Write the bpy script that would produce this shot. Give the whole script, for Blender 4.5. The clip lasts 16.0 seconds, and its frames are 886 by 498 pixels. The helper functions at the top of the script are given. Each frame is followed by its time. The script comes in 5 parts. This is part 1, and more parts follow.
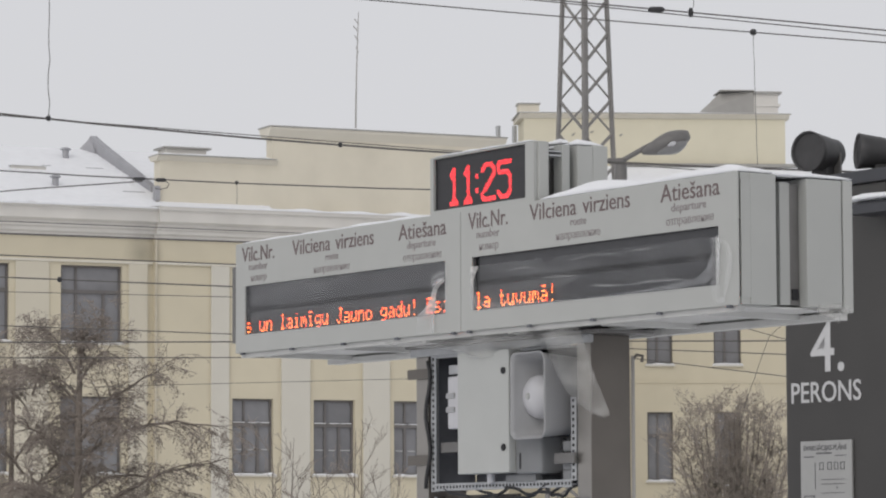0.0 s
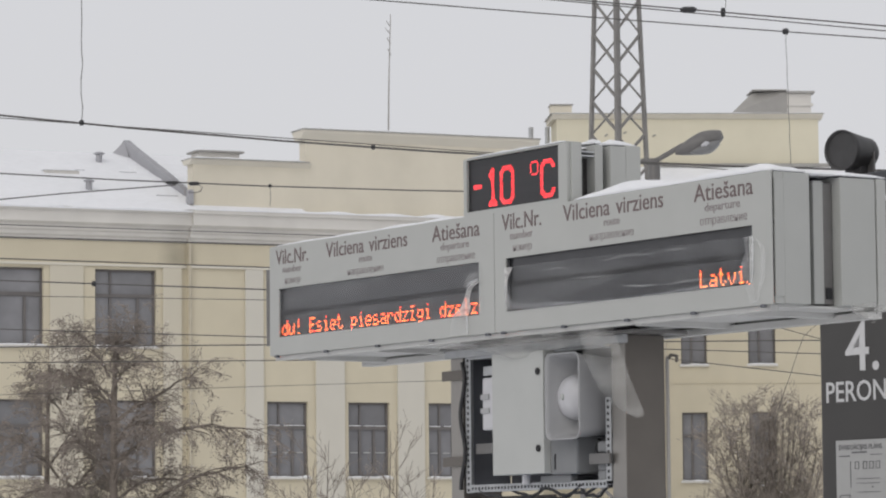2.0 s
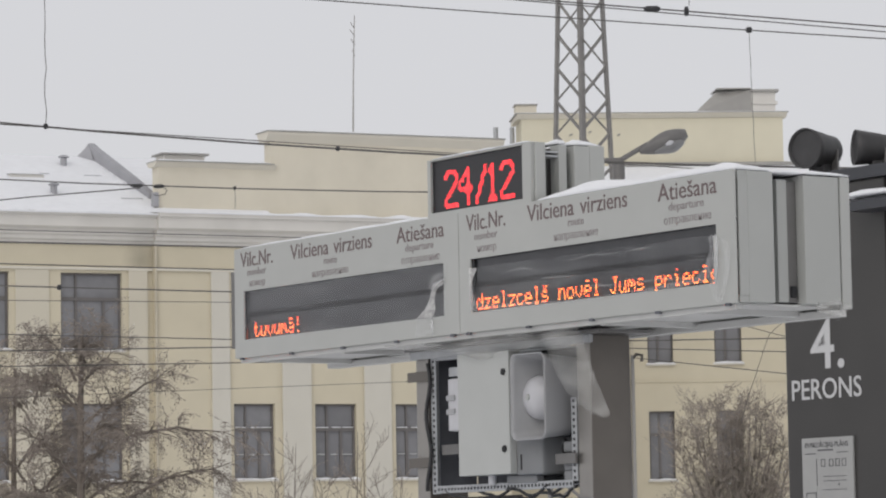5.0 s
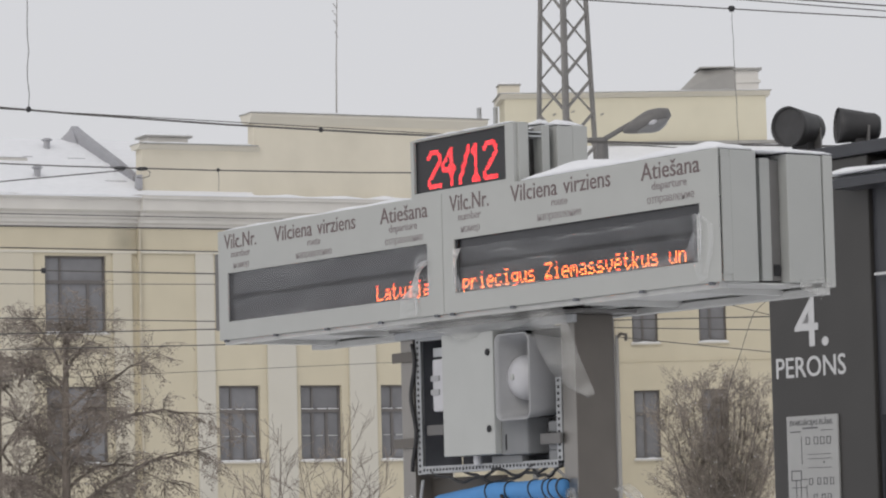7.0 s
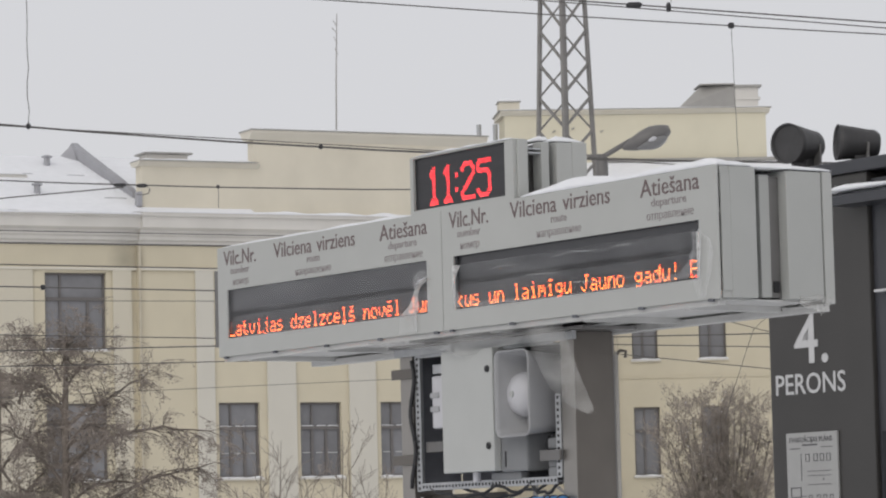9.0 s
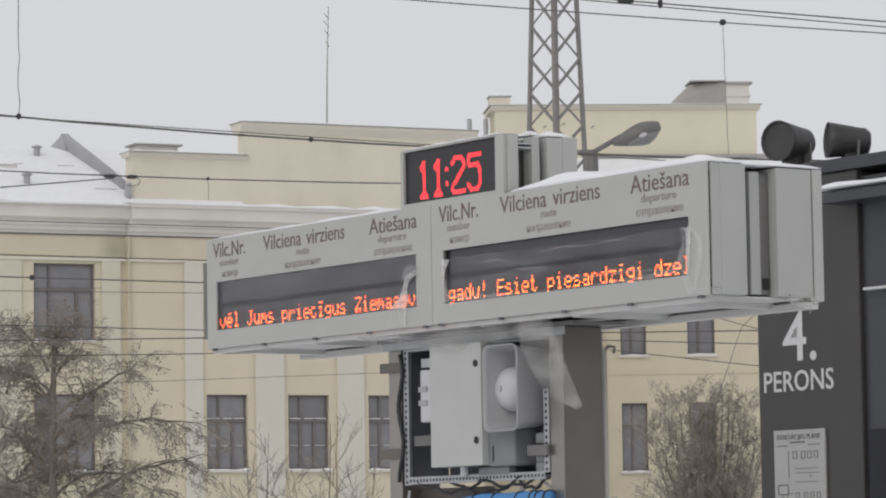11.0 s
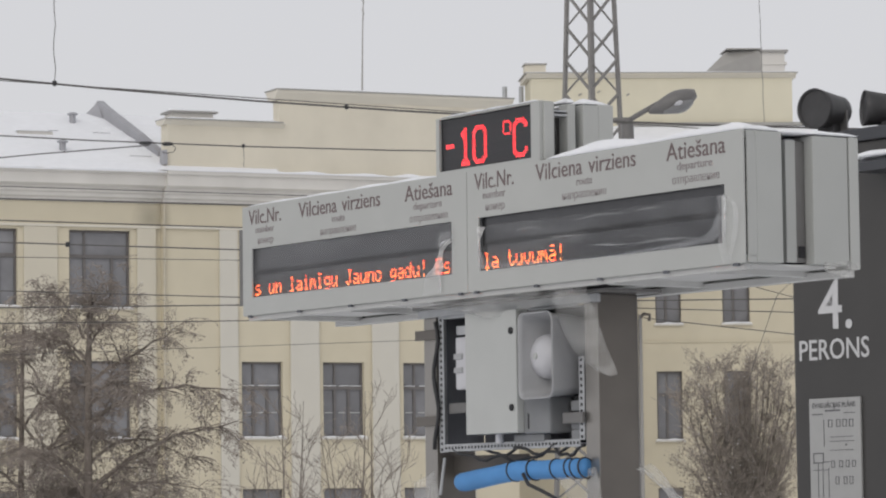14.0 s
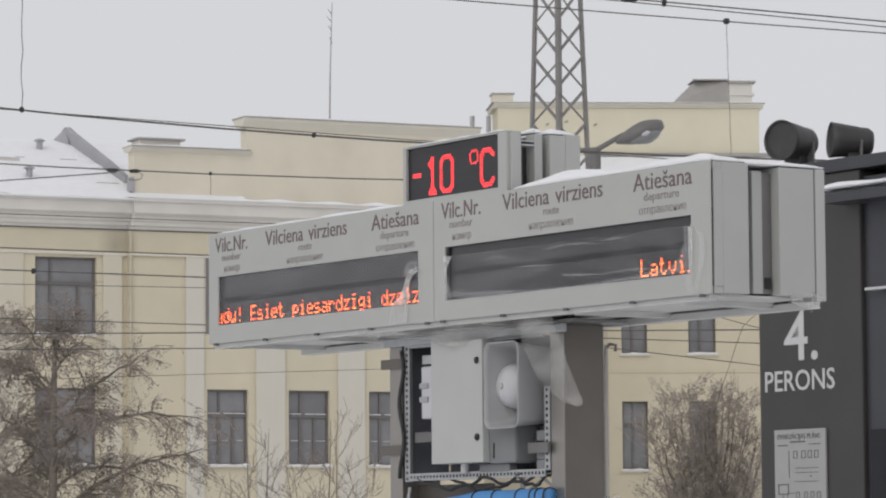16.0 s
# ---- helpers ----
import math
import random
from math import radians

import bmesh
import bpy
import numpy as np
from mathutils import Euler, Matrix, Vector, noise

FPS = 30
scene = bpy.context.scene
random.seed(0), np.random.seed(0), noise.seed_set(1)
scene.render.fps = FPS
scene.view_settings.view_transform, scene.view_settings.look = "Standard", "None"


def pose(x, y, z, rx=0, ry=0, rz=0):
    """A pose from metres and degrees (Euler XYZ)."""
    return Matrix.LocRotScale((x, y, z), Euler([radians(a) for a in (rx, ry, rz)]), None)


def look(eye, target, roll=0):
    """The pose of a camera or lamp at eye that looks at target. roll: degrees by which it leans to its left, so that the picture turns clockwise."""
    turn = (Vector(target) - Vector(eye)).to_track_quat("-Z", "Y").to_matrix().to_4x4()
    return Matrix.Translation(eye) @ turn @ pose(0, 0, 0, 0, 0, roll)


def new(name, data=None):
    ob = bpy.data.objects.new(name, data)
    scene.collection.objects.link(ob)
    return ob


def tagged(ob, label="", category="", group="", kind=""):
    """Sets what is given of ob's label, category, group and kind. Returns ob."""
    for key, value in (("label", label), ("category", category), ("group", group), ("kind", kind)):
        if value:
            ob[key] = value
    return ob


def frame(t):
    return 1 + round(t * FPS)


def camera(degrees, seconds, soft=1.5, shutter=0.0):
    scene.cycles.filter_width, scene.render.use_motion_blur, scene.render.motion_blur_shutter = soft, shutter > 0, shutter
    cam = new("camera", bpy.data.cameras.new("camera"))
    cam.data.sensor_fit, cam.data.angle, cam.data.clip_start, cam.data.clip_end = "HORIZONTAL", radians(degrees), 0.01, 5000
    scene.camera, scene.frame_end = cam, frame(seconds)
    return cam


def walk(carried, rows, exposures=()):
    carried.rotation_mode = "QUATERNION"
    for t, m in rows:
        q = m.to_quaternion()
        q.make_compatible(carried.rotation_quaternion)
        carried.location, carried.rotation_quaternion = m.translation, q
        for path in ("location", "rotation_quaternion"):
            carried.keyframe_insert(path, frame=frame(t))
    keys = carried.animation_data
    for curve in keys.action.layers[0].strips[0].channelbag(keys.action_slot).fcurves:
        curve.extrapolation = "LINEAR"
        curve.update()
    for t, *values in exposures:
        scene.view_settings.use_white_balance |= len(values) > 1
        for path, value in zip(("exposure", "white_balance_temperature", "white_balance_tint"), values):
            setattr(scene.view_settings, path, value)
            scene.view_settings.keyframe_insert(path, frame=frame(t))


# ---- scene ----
cam = camera(14.413, 16.0, 2.1)
PATH = [
    (0, -0.0100, 0.0003, 1.6011, 95.0104, 0.2046, 0.4580),
    (0.5, -0.0104, 0.0028, 1.6029, 94.7272, 0.5337, 0.5608),
    (1, -0.0095, -0.0026, 1.5991, 94.9528, 0.9064, 0.7644),
    (1.5, -0.0081, -0.0004, 1.6002, 94.8399, 0.9193, 0.7756),
    (2, -0.0097, -0.0009, 1.5987, 95.0460, 0.5399, 1.0397),
    (2.5, -0.0065, 0.0008, 1.5989, 95.0552, 0.4934, 0.7660),
    (3, -0.0035, -0.0003, 1.6006, 95.1182, 0.6687, 0.6287),
    (3.5, -0.0053, -0.0004, 1.6007, 95.0635, 0.6385, 0.8268),
    (4, -0.0036, -0.0017, 1.6003, 94.9525, 0.8229, 0.6525),
    (6.5, -0.0038, 0.0036, 1.6019, 95.2257, 1.2204, 0.4573),
    (7, -0.0008, -0.0020, 1.6010, 94.7255, 1.4182, 0.2987),
    (7.5, 0.0001, -0.0028, 1.6002, 94.9668, 1.6771, 0.3275),
    (8, 0.0025, -0.0017, 1.6000, 95.0459, 1.7520, 0.3854),
    (10.5, -0.0018, -0.0002, 1.6007, 94.9150, 0.8052, 0.1355),
    (11, 0.0000, 0.0000, 1.6000, 94.9017, 0.8967, 0.0769),
    (11.5, -0.0005, -0.0006, 1.5988, 94.7962, 0.7760, -0.0191),
    (12, -0.0005, -0.0009, 1.5985, 94.6487, 0.6100, 0.1153),
    (12.5, -0.0018, 0.0010, 1.5976, 94.6125, 0.6980, 0.3726),
    (13, 0.0016, -0.0006, 1.5972, 94.5345, 0.9072, 0.5378),
    (13.5, -0.0013, -0.0007, 1.5971, 94.5377, 0.8052, 0.5753),
    (14, -0.0025, 0.0018, 1.5983, 94.3827, 0.7395, 0.6376),
    (14.5, -0.0043, -0.0017, 1.5969, 94.6400, 0.7890, 0.7896),
    (15, -0.0025, -0.0033, 1.6005, 94.8435, 0.5414, 0.4334),
    (15.5, 0.0010, 0.0015, 1.6012, 94.7931, 0.3401, -0.0069),
    (16, -0.0021, 0.0017, 1.6000, 94.8480, 0.4330, 0.0646),
]
walk(cam, [(t, pose(x, y, z, rx, ry, rz)) for t, x, y, z, rx, ry, rz in PATH])

# ---- world and light: a low winter overcast ----
world = bpy.data.worlds.new("overcast_sky")
scene.world = world
world.use_nodes = True
wn, wl = world.node_tree.nodes, world.node_tree.links
wn.clear()
w_out, w_bg = wn.new("ShaderNodeOutputWorld"), wn.new("ShaderNodeBackground")
w_sky, w_scale, w_mix = wn.new("ShaderNodeTexSky"), wn.new("ShaderNodeMix"), wn.new("ShaderNodeMix")
w_sky.sky_type, w_sky.sun_disc = "NISHITA", False
w_sky.sun_elevation, w_sky.sun_rotation = radians(28), radians(200)
w_sky.dust_density = 4.0
w_scale.data_type, w_scale.blend_type = "RGBA", "MULTIPLY"
w_scale.inputs["Factor"].default_value = 1.0
wl.new(w_sky.outputs["Color"], w_scale.inputs["A"])
w_scale.inputs["B"].default_value = (0.1, 0.1, 0.1, 1)
w_mix.data_type = "RGBA"
w_mix.inputs["Factor"].default_value = 0.93
wl.new(w_scale.outputs["Result"], w_mix.inputs["A"])
w_mix.inputs["B"].default_value = (0.69, 0.688, 0.712, 1)
wl.new(w_mix.outputs["Result"], w_bg.inputs["Color"])
w_bg.inputs["Strength"].default_value = 1.0
wl.new(w_bg.outputs["Background"], w_out.inputs["Surface"])

sun = new("sun", bpy.data.lights.new("sun", "SUN"))
sun.data.energy, sun.data.angle, sun.data.color = 0.6, radians(40), (1.0, 0.97, 0.93)
sun.matrix_basis = look((-40, -60, 60), (0, 20, 0))
scene.view_settings.exposure = 0.0


# ---- materials ----
def mat(name, color, rough=0.6, metal=0.0, vary=0.12, scale=8.0, bump=0.1, streak=0.0, spec=0.5, rand=0.0, stain=None):
    """A surface with blotches at two scales, fine relief and, where asked, dirt streaks that run down."""
    m = bpy.data.materials.new(name)
    m.use_nodes = True
    nt = m.node_tree
    b = nt.nodes["Principled BSDF"]
    b.inputs["Roughness"].default_value = rough
    b.inputs["Metallic"].default_value = metal
    b.inputs["Specular IOR Level"].default_value = spec
    co = nt.nodes.new("ShaderNodeTexCoord")
    n1, n2 = nt.nodes.new("ShaderNodeTexNoise"), nt.nodes.new("ShaderNodeTexNoise")
    n1.inputs["Scale"].default_value, n2.inputs["Scale"].default_value = scale * 0.13, scale
    n1.inputs["Detail"].default_value, n2.inputs["Detail"].default_value = 5, 6
    nt.links.new(co.outputs["Object"], n1.inputs["Vector"])
    nt.links.new(co.outputs["Object"], n2.inputs["Vector"])
    add = nt.nodes.new("ShaderNodeMath")
    add.operation = "ADD"
    nt.links.new(n1.outputs["Fac"], add.inputs[0])
    nt.links.new(n2.outputs["Fac"], add.inputs[1])
    src = add.outputs[0]
    if streak:
        mp, n3 = nt.nodes.new("ShaderNodeMapping"), nt.nodes.new("ShaderNodeTexNoise")
        mp.inputs["Scale"].default_value = (scale * 0.9, scale * 0.9, scale * 0.05)
        nt.links.new(co.outputs["Object"], mp.inputs["Vector"])
        nt.links.new(mp.outputs["Vector"], n3.inputs["Vector"])
        n3.inputs["Scale"].default_value = 1.0
        ma = nt.nodes.new("ShaderNodeMath")
        ma.operation = "MULTIPLY_ADD"
        nt.links.new(n3.outputs["Fac"], ma.inputs[0])
        ma.inputs[1].default_value = streak
        nt.links.new(src, ma.inputs[2])
        src = ma.outputs[0]
    if rand:
        oi, mr = nt.nodes.new("ShaderNodeObjectInfo"), nt.nodes.new("ShaderNodeMath")
        mr.operation = "MULTIPLY_ADD"
        nt.links.new(oi.outputs["Random"], mr.inputs[0])
        mr.inputs[1].default_value = rand
        nt.links.new(src, mr.inputs[2])
        src = mr.outputs[0]
    ramp = nt.nodes.new("ShaderNodeMapRange")
    ramp.inputs["From Min"].default_value, ramp.inputs["From Max"].default_value = 0.6, 1.4 + streak * 0.6 + rand
    nt.links.new(src, ramp.inputs["Value"])
    mix = nt.nodes.new("ShaderNodeMix")
    mix.data_type = "RGBA"
    lo = [max(0.0, c * (1 - vary)) for c in color]
    hi = [min(1.0, c * (1 + vary)) for c in color]
    mix.inputs["A"].default_value, mix.inputs["B"].default_value = (*lo, 1), (*hi, 1)
    nt.links.new(ramp.outputs["Result"], mix.inputs["Factor"])
    out = mix.outputs["Result"]
    if stain:
        # a damp patch: middle x and z, half width and half height, depth of tone
        sx, sz, rx, rz, tone = stain
        mp = nt.nodes.new("ShaderNodeMapping")
        mp.inputs["Location"].default_value = (-sx / rx, 0, -sz / rz)
        mp.inputs["Scale"].default_value = (1 / rx, 0, 1 / rz)
        nt.links.new(co.outputs["Object"], mp.inputs["Vector"])
        ln, wob = nt.nodes.new("ShaderNodeVectorMath"), nt.nodes.new("ShaderNodeMath")
        ln.operation, wob.operation = "LENGTH", "MULTIPLY_ADD"
        nt.links.new(mp.outputs["Vector"], ln.inputs[0])
        nt.links.new(n2.outputs["Fac"], wob.inputs[0])
        wob.inputs[1].default_value = 0.9
        nt.links.new(ln.outputs["Value"], wob.inputs[2])
        fall = nt.nodes.new("ShaderNodeMapRange")
        fall.inputs["From Min"].default_value, fall.inputs["From Max"].default_value = 0.6, 1.5
        fall.inputs["To Min"].default_value, fall.inputs["To Max"].default_value = tone, 1.0
        nt.links.new(wob.outputs[0], fall.inputs["Value"])
        dk = nt.nodes.new("ShaderNodeMix")
        dk.data_type, dk.blend_type = "RGBA", "MULTIPLY"
        dk.inputs["Factor"].default_value = 1.0
        nt.links.new(out, dk.inputs["A"])
        nt.links.new(fall.outputs["Result"], dk.inputs["B"])
        out = dk.outputs["Result"]
    nt.links.new(out, b.inputs["Base Color"])
    if bump:
        bp = nt.nodes.new("ShaderNodeBump")
        bp.inputs["Strength"].default_value, bp.inputs["Distance"].default_value = bump, 0.02
        nt.links.new(n2.outputs["Fac"], bp.inputs["Height"])
        nt.links.new(bp.outputs["Normal"], b.inputs["Normal"])
    return m


def glow(name, color, strength):
    m = bpy.data.materials.new(name)
    m.use_nodes = True
    b = m.node_tree.nodes["Principled BSDF"]
    b.inputs["Base Color"].default_value = (*[c * 0.4 for c in color], 1)
    b.inputs["Emission Color"].default_value = (*color, 1)
    b.inputs["Emission Strength"].default_value = strength
    m.cycles.emission_sampling = "NONE"
    return m


def glow_dots(name, dim, bright, strength):
    """Lit points that differ a little from one to the next, as ageing diodes do."""
    m = glow(name, dim, strength)
    nt = m.node_tree
    b = nt.nodes["Principled BSDF"]
    g, r = nt.nodes.new("ShaderNodeNewGeometry"), nt.nodes.new("ShaderNodeValToRGB")
    r.color_ramp.elements[0].color, r.color_ramp.elements[1].color = (*dim, 1), (*bright, 1)
    r.color_ramp.elements[0].position, r.color_ramp.elements[1].position = 0.25, 0.85
    nt.links.new(g.outputs["Random Per Island"], r.inputs["Fac"])
    nt.links.new(r.outputs["Color"], b.inputs["Emission Color"])
    return m


def film_mat(name, clear, tint=(0.85, 0.86, 0.87), rough=0.25, scale=30.0, fade=0.3):
    """Thin clouded plastic: partly clear, partly a pale glossy sheet with creases."""
    m = bpy.data.materials.new(name)
    m.use_nodes = True
    nt = m.node_tree
    b = nt.nodes["Principled BSDF"]
    b.inputs["Base Color"].default_value = (*tint, 1)
    b.inputs["Roughness"].default_value = rough
    tr, mx = nt.nodes.new("ShaderNodeBsdfTransparent"), nt.nodes.new("ShaderNodeMixShader")
    co, n = nt.nodes.new("ShaderNodeTexCoord"), nt.nodes.new("ShaderNodeTexNoise")
    n.inputs["Scale"].default_value, n.inputs["Detail"].default_value = scale, 4
    n.inputs["Distortion"].default_value = 1.5
    st = nt.nodes.new("ShaderNodeMapping")
    st.inputs["Scale"].default_value = (0.22, 1, 1)
    nt.links.new(co.outputs["Object"], st.inputs["Vector"])
    nt.links.new(st.outputs["Vector"], n.inputs["Vector"])
    mr = nt.nodes.new("ShaderNodeMapRange")
    mr.inputs["From Min"].default_value, mr.inputs["From Max"].default_value = 0.4, 0.75
    mr.inputs["To Min"].default_value, mr.inputs["To Max"].default_value = clear, max(0.0, clear - fade)
    nt.links.new(n.outputs["Fac"], mr.inputs["Value"])
    nt.links.new(mr.outputs["Result"], mx.inputs["Fac"])
    bp = nt.nodes.new("ShaderNodeBump")
    bp.inputs["Strength"].default_value, bp.inputs["Distance"].default_value = 0.25, 0.006
    nt.links.new(n.outputs["Fac"], bp.inputs["Height"])
    nt.links.new(bp.outputs["Normal"], b.inputs["Normal"])
    nt.links.new(b.outputs["BSDF"], mx.inputs[1])
    nt.links.new(tr.outputs["BSDF"], mx.inputs[2])
    nt.links.new(mx.outputs["Shader"], nt.nodes["Material Output"].inputs["Surface"])
    return m


SIGN = mat("grey_powder_coat", (0.415, 0.422, 0.404), 0.45, 0.0, 0.05, 6, 0.03, 0.15)
SIGN_END = mat("grey_powder_coat_side", (0.39, 0.398, 0.382), 0.5, 0.0, 0.06, 5, 0.03, 0.2)
LETTER = mat("brown_grey_vinyl", (0.15, 0.11, 0.11), 0.6, 0, 0.1, 30, 0)
LETTER_PALE = mat("faded_brown_vinyl", (0.265, 0.235, 0.235), 0.6, 0, 0.1, 30, 0)
SCREEN = mat("smoked_screen", (0.043, 0.044, 0.048), 0.25, 0, 0.2, 10, 0.02)
LED_OFF = mat("dark_led_face", (0.026, 0.026, 0.029), 0.4, 0, 0.2, 60, 0.05)
LED = glow_dots("lit_amber_led", (0.90, 0.040, 0.016), (1.0, 0.27, 0.05), 5.9)
LED_OLD = glow_dots("lit_reddish_led", (0.90, 0.030, 0.018), (1.0, 0.22, 0.05), 5.7)
LED_RED = glow_dots("lit_red_led", (1.0, 0.025, 0.035), (1.0, 0.075, 0.085), 3.3)
FILM = film_mat("clouded_protective_film", 0.978, rough=0.22, scale=9, fade=0.08)
FILM_HAZE = film_mat("hazier_protective_film", 0.945, (0.80, 0.81, 0.83), 0.25, 9, 0.08)
FILM_CREASE = film_mat("soft_film_crease", 0.90, (0.80, 0.80, 0.80), 0.3, 22, 0.12)
FILM_LIP = film_mat("grey_film_margin", 0.80, (0.62, 0.63, 0.65), 0.35, 14, 0.12)
FILM_EDGE = film_mat("creased_film_edge", 0.84, rough=0.3, scale=40)
FILM_FOLD = film_mat("folded_milky_film", 0.62, (0.80, 0.79, 0.77), 0.3, 45, 0.35)
FILM_THIN = film_mat("thin_milky_film", 0.91, (0.80, 0.80, 0.80), 0.3, 45, 0.2)
FLAP = film_mat("loose_plastic_film", 0.90, (0.66, 0.655, 0.63), 0.35, 7, 0.20)
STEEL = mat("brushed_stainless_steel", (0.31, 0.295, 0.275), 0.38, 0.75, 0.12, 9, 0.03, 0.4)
# for brown steel parts; on the posts it puts side shade into the colour
STEEL_SIDE = mat("brown_steel_and_post_shade", (0.125, 0.113, 0.100), 0.45, 0.25, 0.18, 7, 0.03, 0.5)
STEEL_DARK = mat("dull_dark_steel", (0.19, 0.185, 0.18), 0.5, 0.5, 0.2, 9, 0.05)
GALV = mat("galvanised_rail", (0.42, 0.43, 0.44), 0.5, 0.3, 0.15, 25, 0.05)
# underside paler than SIGN: light thrown up by the snow, put into the colour
PALE_UNDER = mat("pale_underside_snow_bounce", (0.53, 0.53, 0.515), 0.6, 0, 0.12, 9, 0.1, 0.3)
HOLE = mat("dark_recess", (0.02, 0.02, 0.022), 0.8, 0, 0.2, 20, 0)
INNER = mat("dark_cabinet_inside", (0.115, 0.12, 0.135), 0.7, 0, 0.3, 8, 0.05)
WHITE_PLATE = mat("light_grey_enclosure", (0.435, 0.445, 0.43), 0.45, 0, 0.05, 7, 0.02)
HORN = mat("grey_abs_plastic", (0.355, 0.358, 0.366), 0.45, 0, 0.06, 12, 0.02)
DOME = mat("white_plastic_driver", (0.52, 0.52, 0.54), 0.35, 0, 0.06, 12, 0.02)
BLUE = mat("blue_foam_sleeve", (0.075, 0.25, 0.54), 0.6, 0, 0.12, 12, 0.2)
CABLE = mat("black_cable", (0.025, 0.025, 0.027), 0.55, 0, 0.2, 30, 0)
SNOW = mat("fresh_snow", (0.82, 0.83, 0.85), 0.85, 0, 0.05, 5, 0.35)
CLAD = mat("dark_grey_cladding", (0.044, 0.0415, 0.039), 0.4, 0, 0.18, 3, 0.03, 0.3)
CLAD_DEEP = mat("blue_black_cladding", (0.044, 0.046, 0.053), 0.35, 0, 0.2, 3, 0.03)
WHITE_VINYL = mat("white_vinyl", (0.56, 0.56, 0.56), 0.5, 0, 0.06, 20, 0)
PAPER = mat("laminated_plan", (0.37, 0.37, 0.36), 0.4, 0, 0.05, 14, 0.02)
INK = mat("grey_print", (0.13, 0.13, 0.135), 0.6, 0, 0.1, 30, 0)
BLACK_HORN = mat("black_weathered_plastic", (0.045, 0.044, 0.045), 0.5, 0, 0.3, 15, 0.1)
MAST = mat("weathered_lattice_steel", (0.235, 0.226, 0.215), 0.65, 0.2, 0.2, 6, 0.1)
LAMP_GREY = mat("grey_lamp_casting", (0.16, 0.155, 0.15), 0.5, 0.2, 0.15, 12, 0.05)
LAMP_GLASS = mat("smoky_lamp_bowl", (0.20, 0.20, 0.20), 0.12, 0, 0.1, 14, 0)
WIRE = mat("dark_overhead_wire", (0.10, 0.095, 0.09), 0.6, 0.2, 0.2, 8, 0)
CREAM = mat("cream_render", (0.60, 0.545, 0.415), 0.9, 0, 0.08, 1.2, 0.1, 0.5, stain=(-0.36, 9.36, 0.55, 0.55, 0.66))
COPE = mat("pale_cream_moulding", (0.67, 0.635, 0.55), 0.9, 0, 0.06, 1.2, 0.1, 0.5)
CREAM_ATTIC = mat("weathered_pale_cream_render", (0.655, 0.61, 0.505), 0.9, 0, 0.11, 1.4, 0.1, 0.9)
CREAM_WING = mat("weathered_yellow_cream_render", (0.645, 0.605, 0.475), 0.9, 0, 0.08, 1.3, 0.1, 0.7)
CREAM_FAINT = mat("faint_pale_render", (0.60, 0.558, 0.455), 0.9, 0, 0.05, 1.2, 0.1, 0.5)
CREAM_PALE = mat("pale_render", (0.60, 0.575, 0.505), 0.9, 0, 0.05, 1.2, 0.1, 0.5)
CORNICE = mat("grey_stucco_cornice", (0.64, 0.62, 0.58), 0.9, 0, 0.13, 1.2, 0.1, 0.5, stain=(-0.35, 9.95, 0.5, 0.5, 0.90))
COPING = mat("grey_sheet_metal", (0.36, 0.35, 0.33), 0.6, 0.2, 0.1, 3, 0.05)
ROOF_DARK = mat("dark_roof_sheet", (0.36, 0.36, 0.38), 0.6, 0.1, 0.12, 3, 0.05)
FRAME = mat("brown_window_frame", (0.145, 0.135, 0.13), 0.6, 0, 0.15, 5, 0.05)
GLASS = mat("dark_window_glass", (0.215, 0.215, 0.225), 0.12, 0, 0.35, 1.6, 0.0, 0, 0.5, 0.3)
PANE = mat("black_tinted_glass", (0.022, 0.023, 0.027), 0.2, 0, 0.2, 3, 0, 0, 0.2)
PIPE = mat("cream_painted_pipe", (0.52, 0.47, 0.37), 0.7, 0, 0.12, 4, 0.05)
BARK = mat("brown_grey_bark", (0.195, 0.167, 0.142), 0.9, 0, 0.25, 12, 0.3)
TWIG = mat("pale_brown_fine_twigs", (0.285, 0.246, 0.213), 0.9, 0, 0.2, 12, 0.2)
TWIG_PALE = mat("frosted_pale_twigs", (0.30, 0.263, 0.225), 0.9, 0, 0.2, 12, 0.2)
SEED = mat("dry_brown_seed_clusters", (0.255, 0.22, 0.19), 0.9, 0, 0.3, 3, 0.2)
CONCRETE = mat("snowy_platform_slab", (0.76, 0.765, 0.78), 0.9, 0, 0.15, 2, 0.3)


# ---- mesh helpers ----
def finish(name, bm, material, smooth=False):
    me = bpy.data.meshes.new(name)
    bm.to_mesh(me)
    bm.free()
    for m in (material if isinstance(material, (list, tuple)) else [material]):
        me.materials.append(m)
    if smooth:
        for p in me.polygons:
            p.use_smooth = True
    return me


def part(name, bm, material, parent, label="", m=None, smooth=False):
    me = bm if isinstance(bm, bpy.types.Mesh) else finish(name, bm, material, smooth)
    ob = new(name, me)
    ob.parent = parent
    if m is not None:
        ob.matrix_basis = m
    if label:
        ob["label"] = label
    return ob


def thing(name, m, label, category, group="", kind=""):
    ob = new(name)
    ob.empty_display_size = 0.1
    ob.matrix_basis = m
    return tagged(ob, label, category, group, kind)


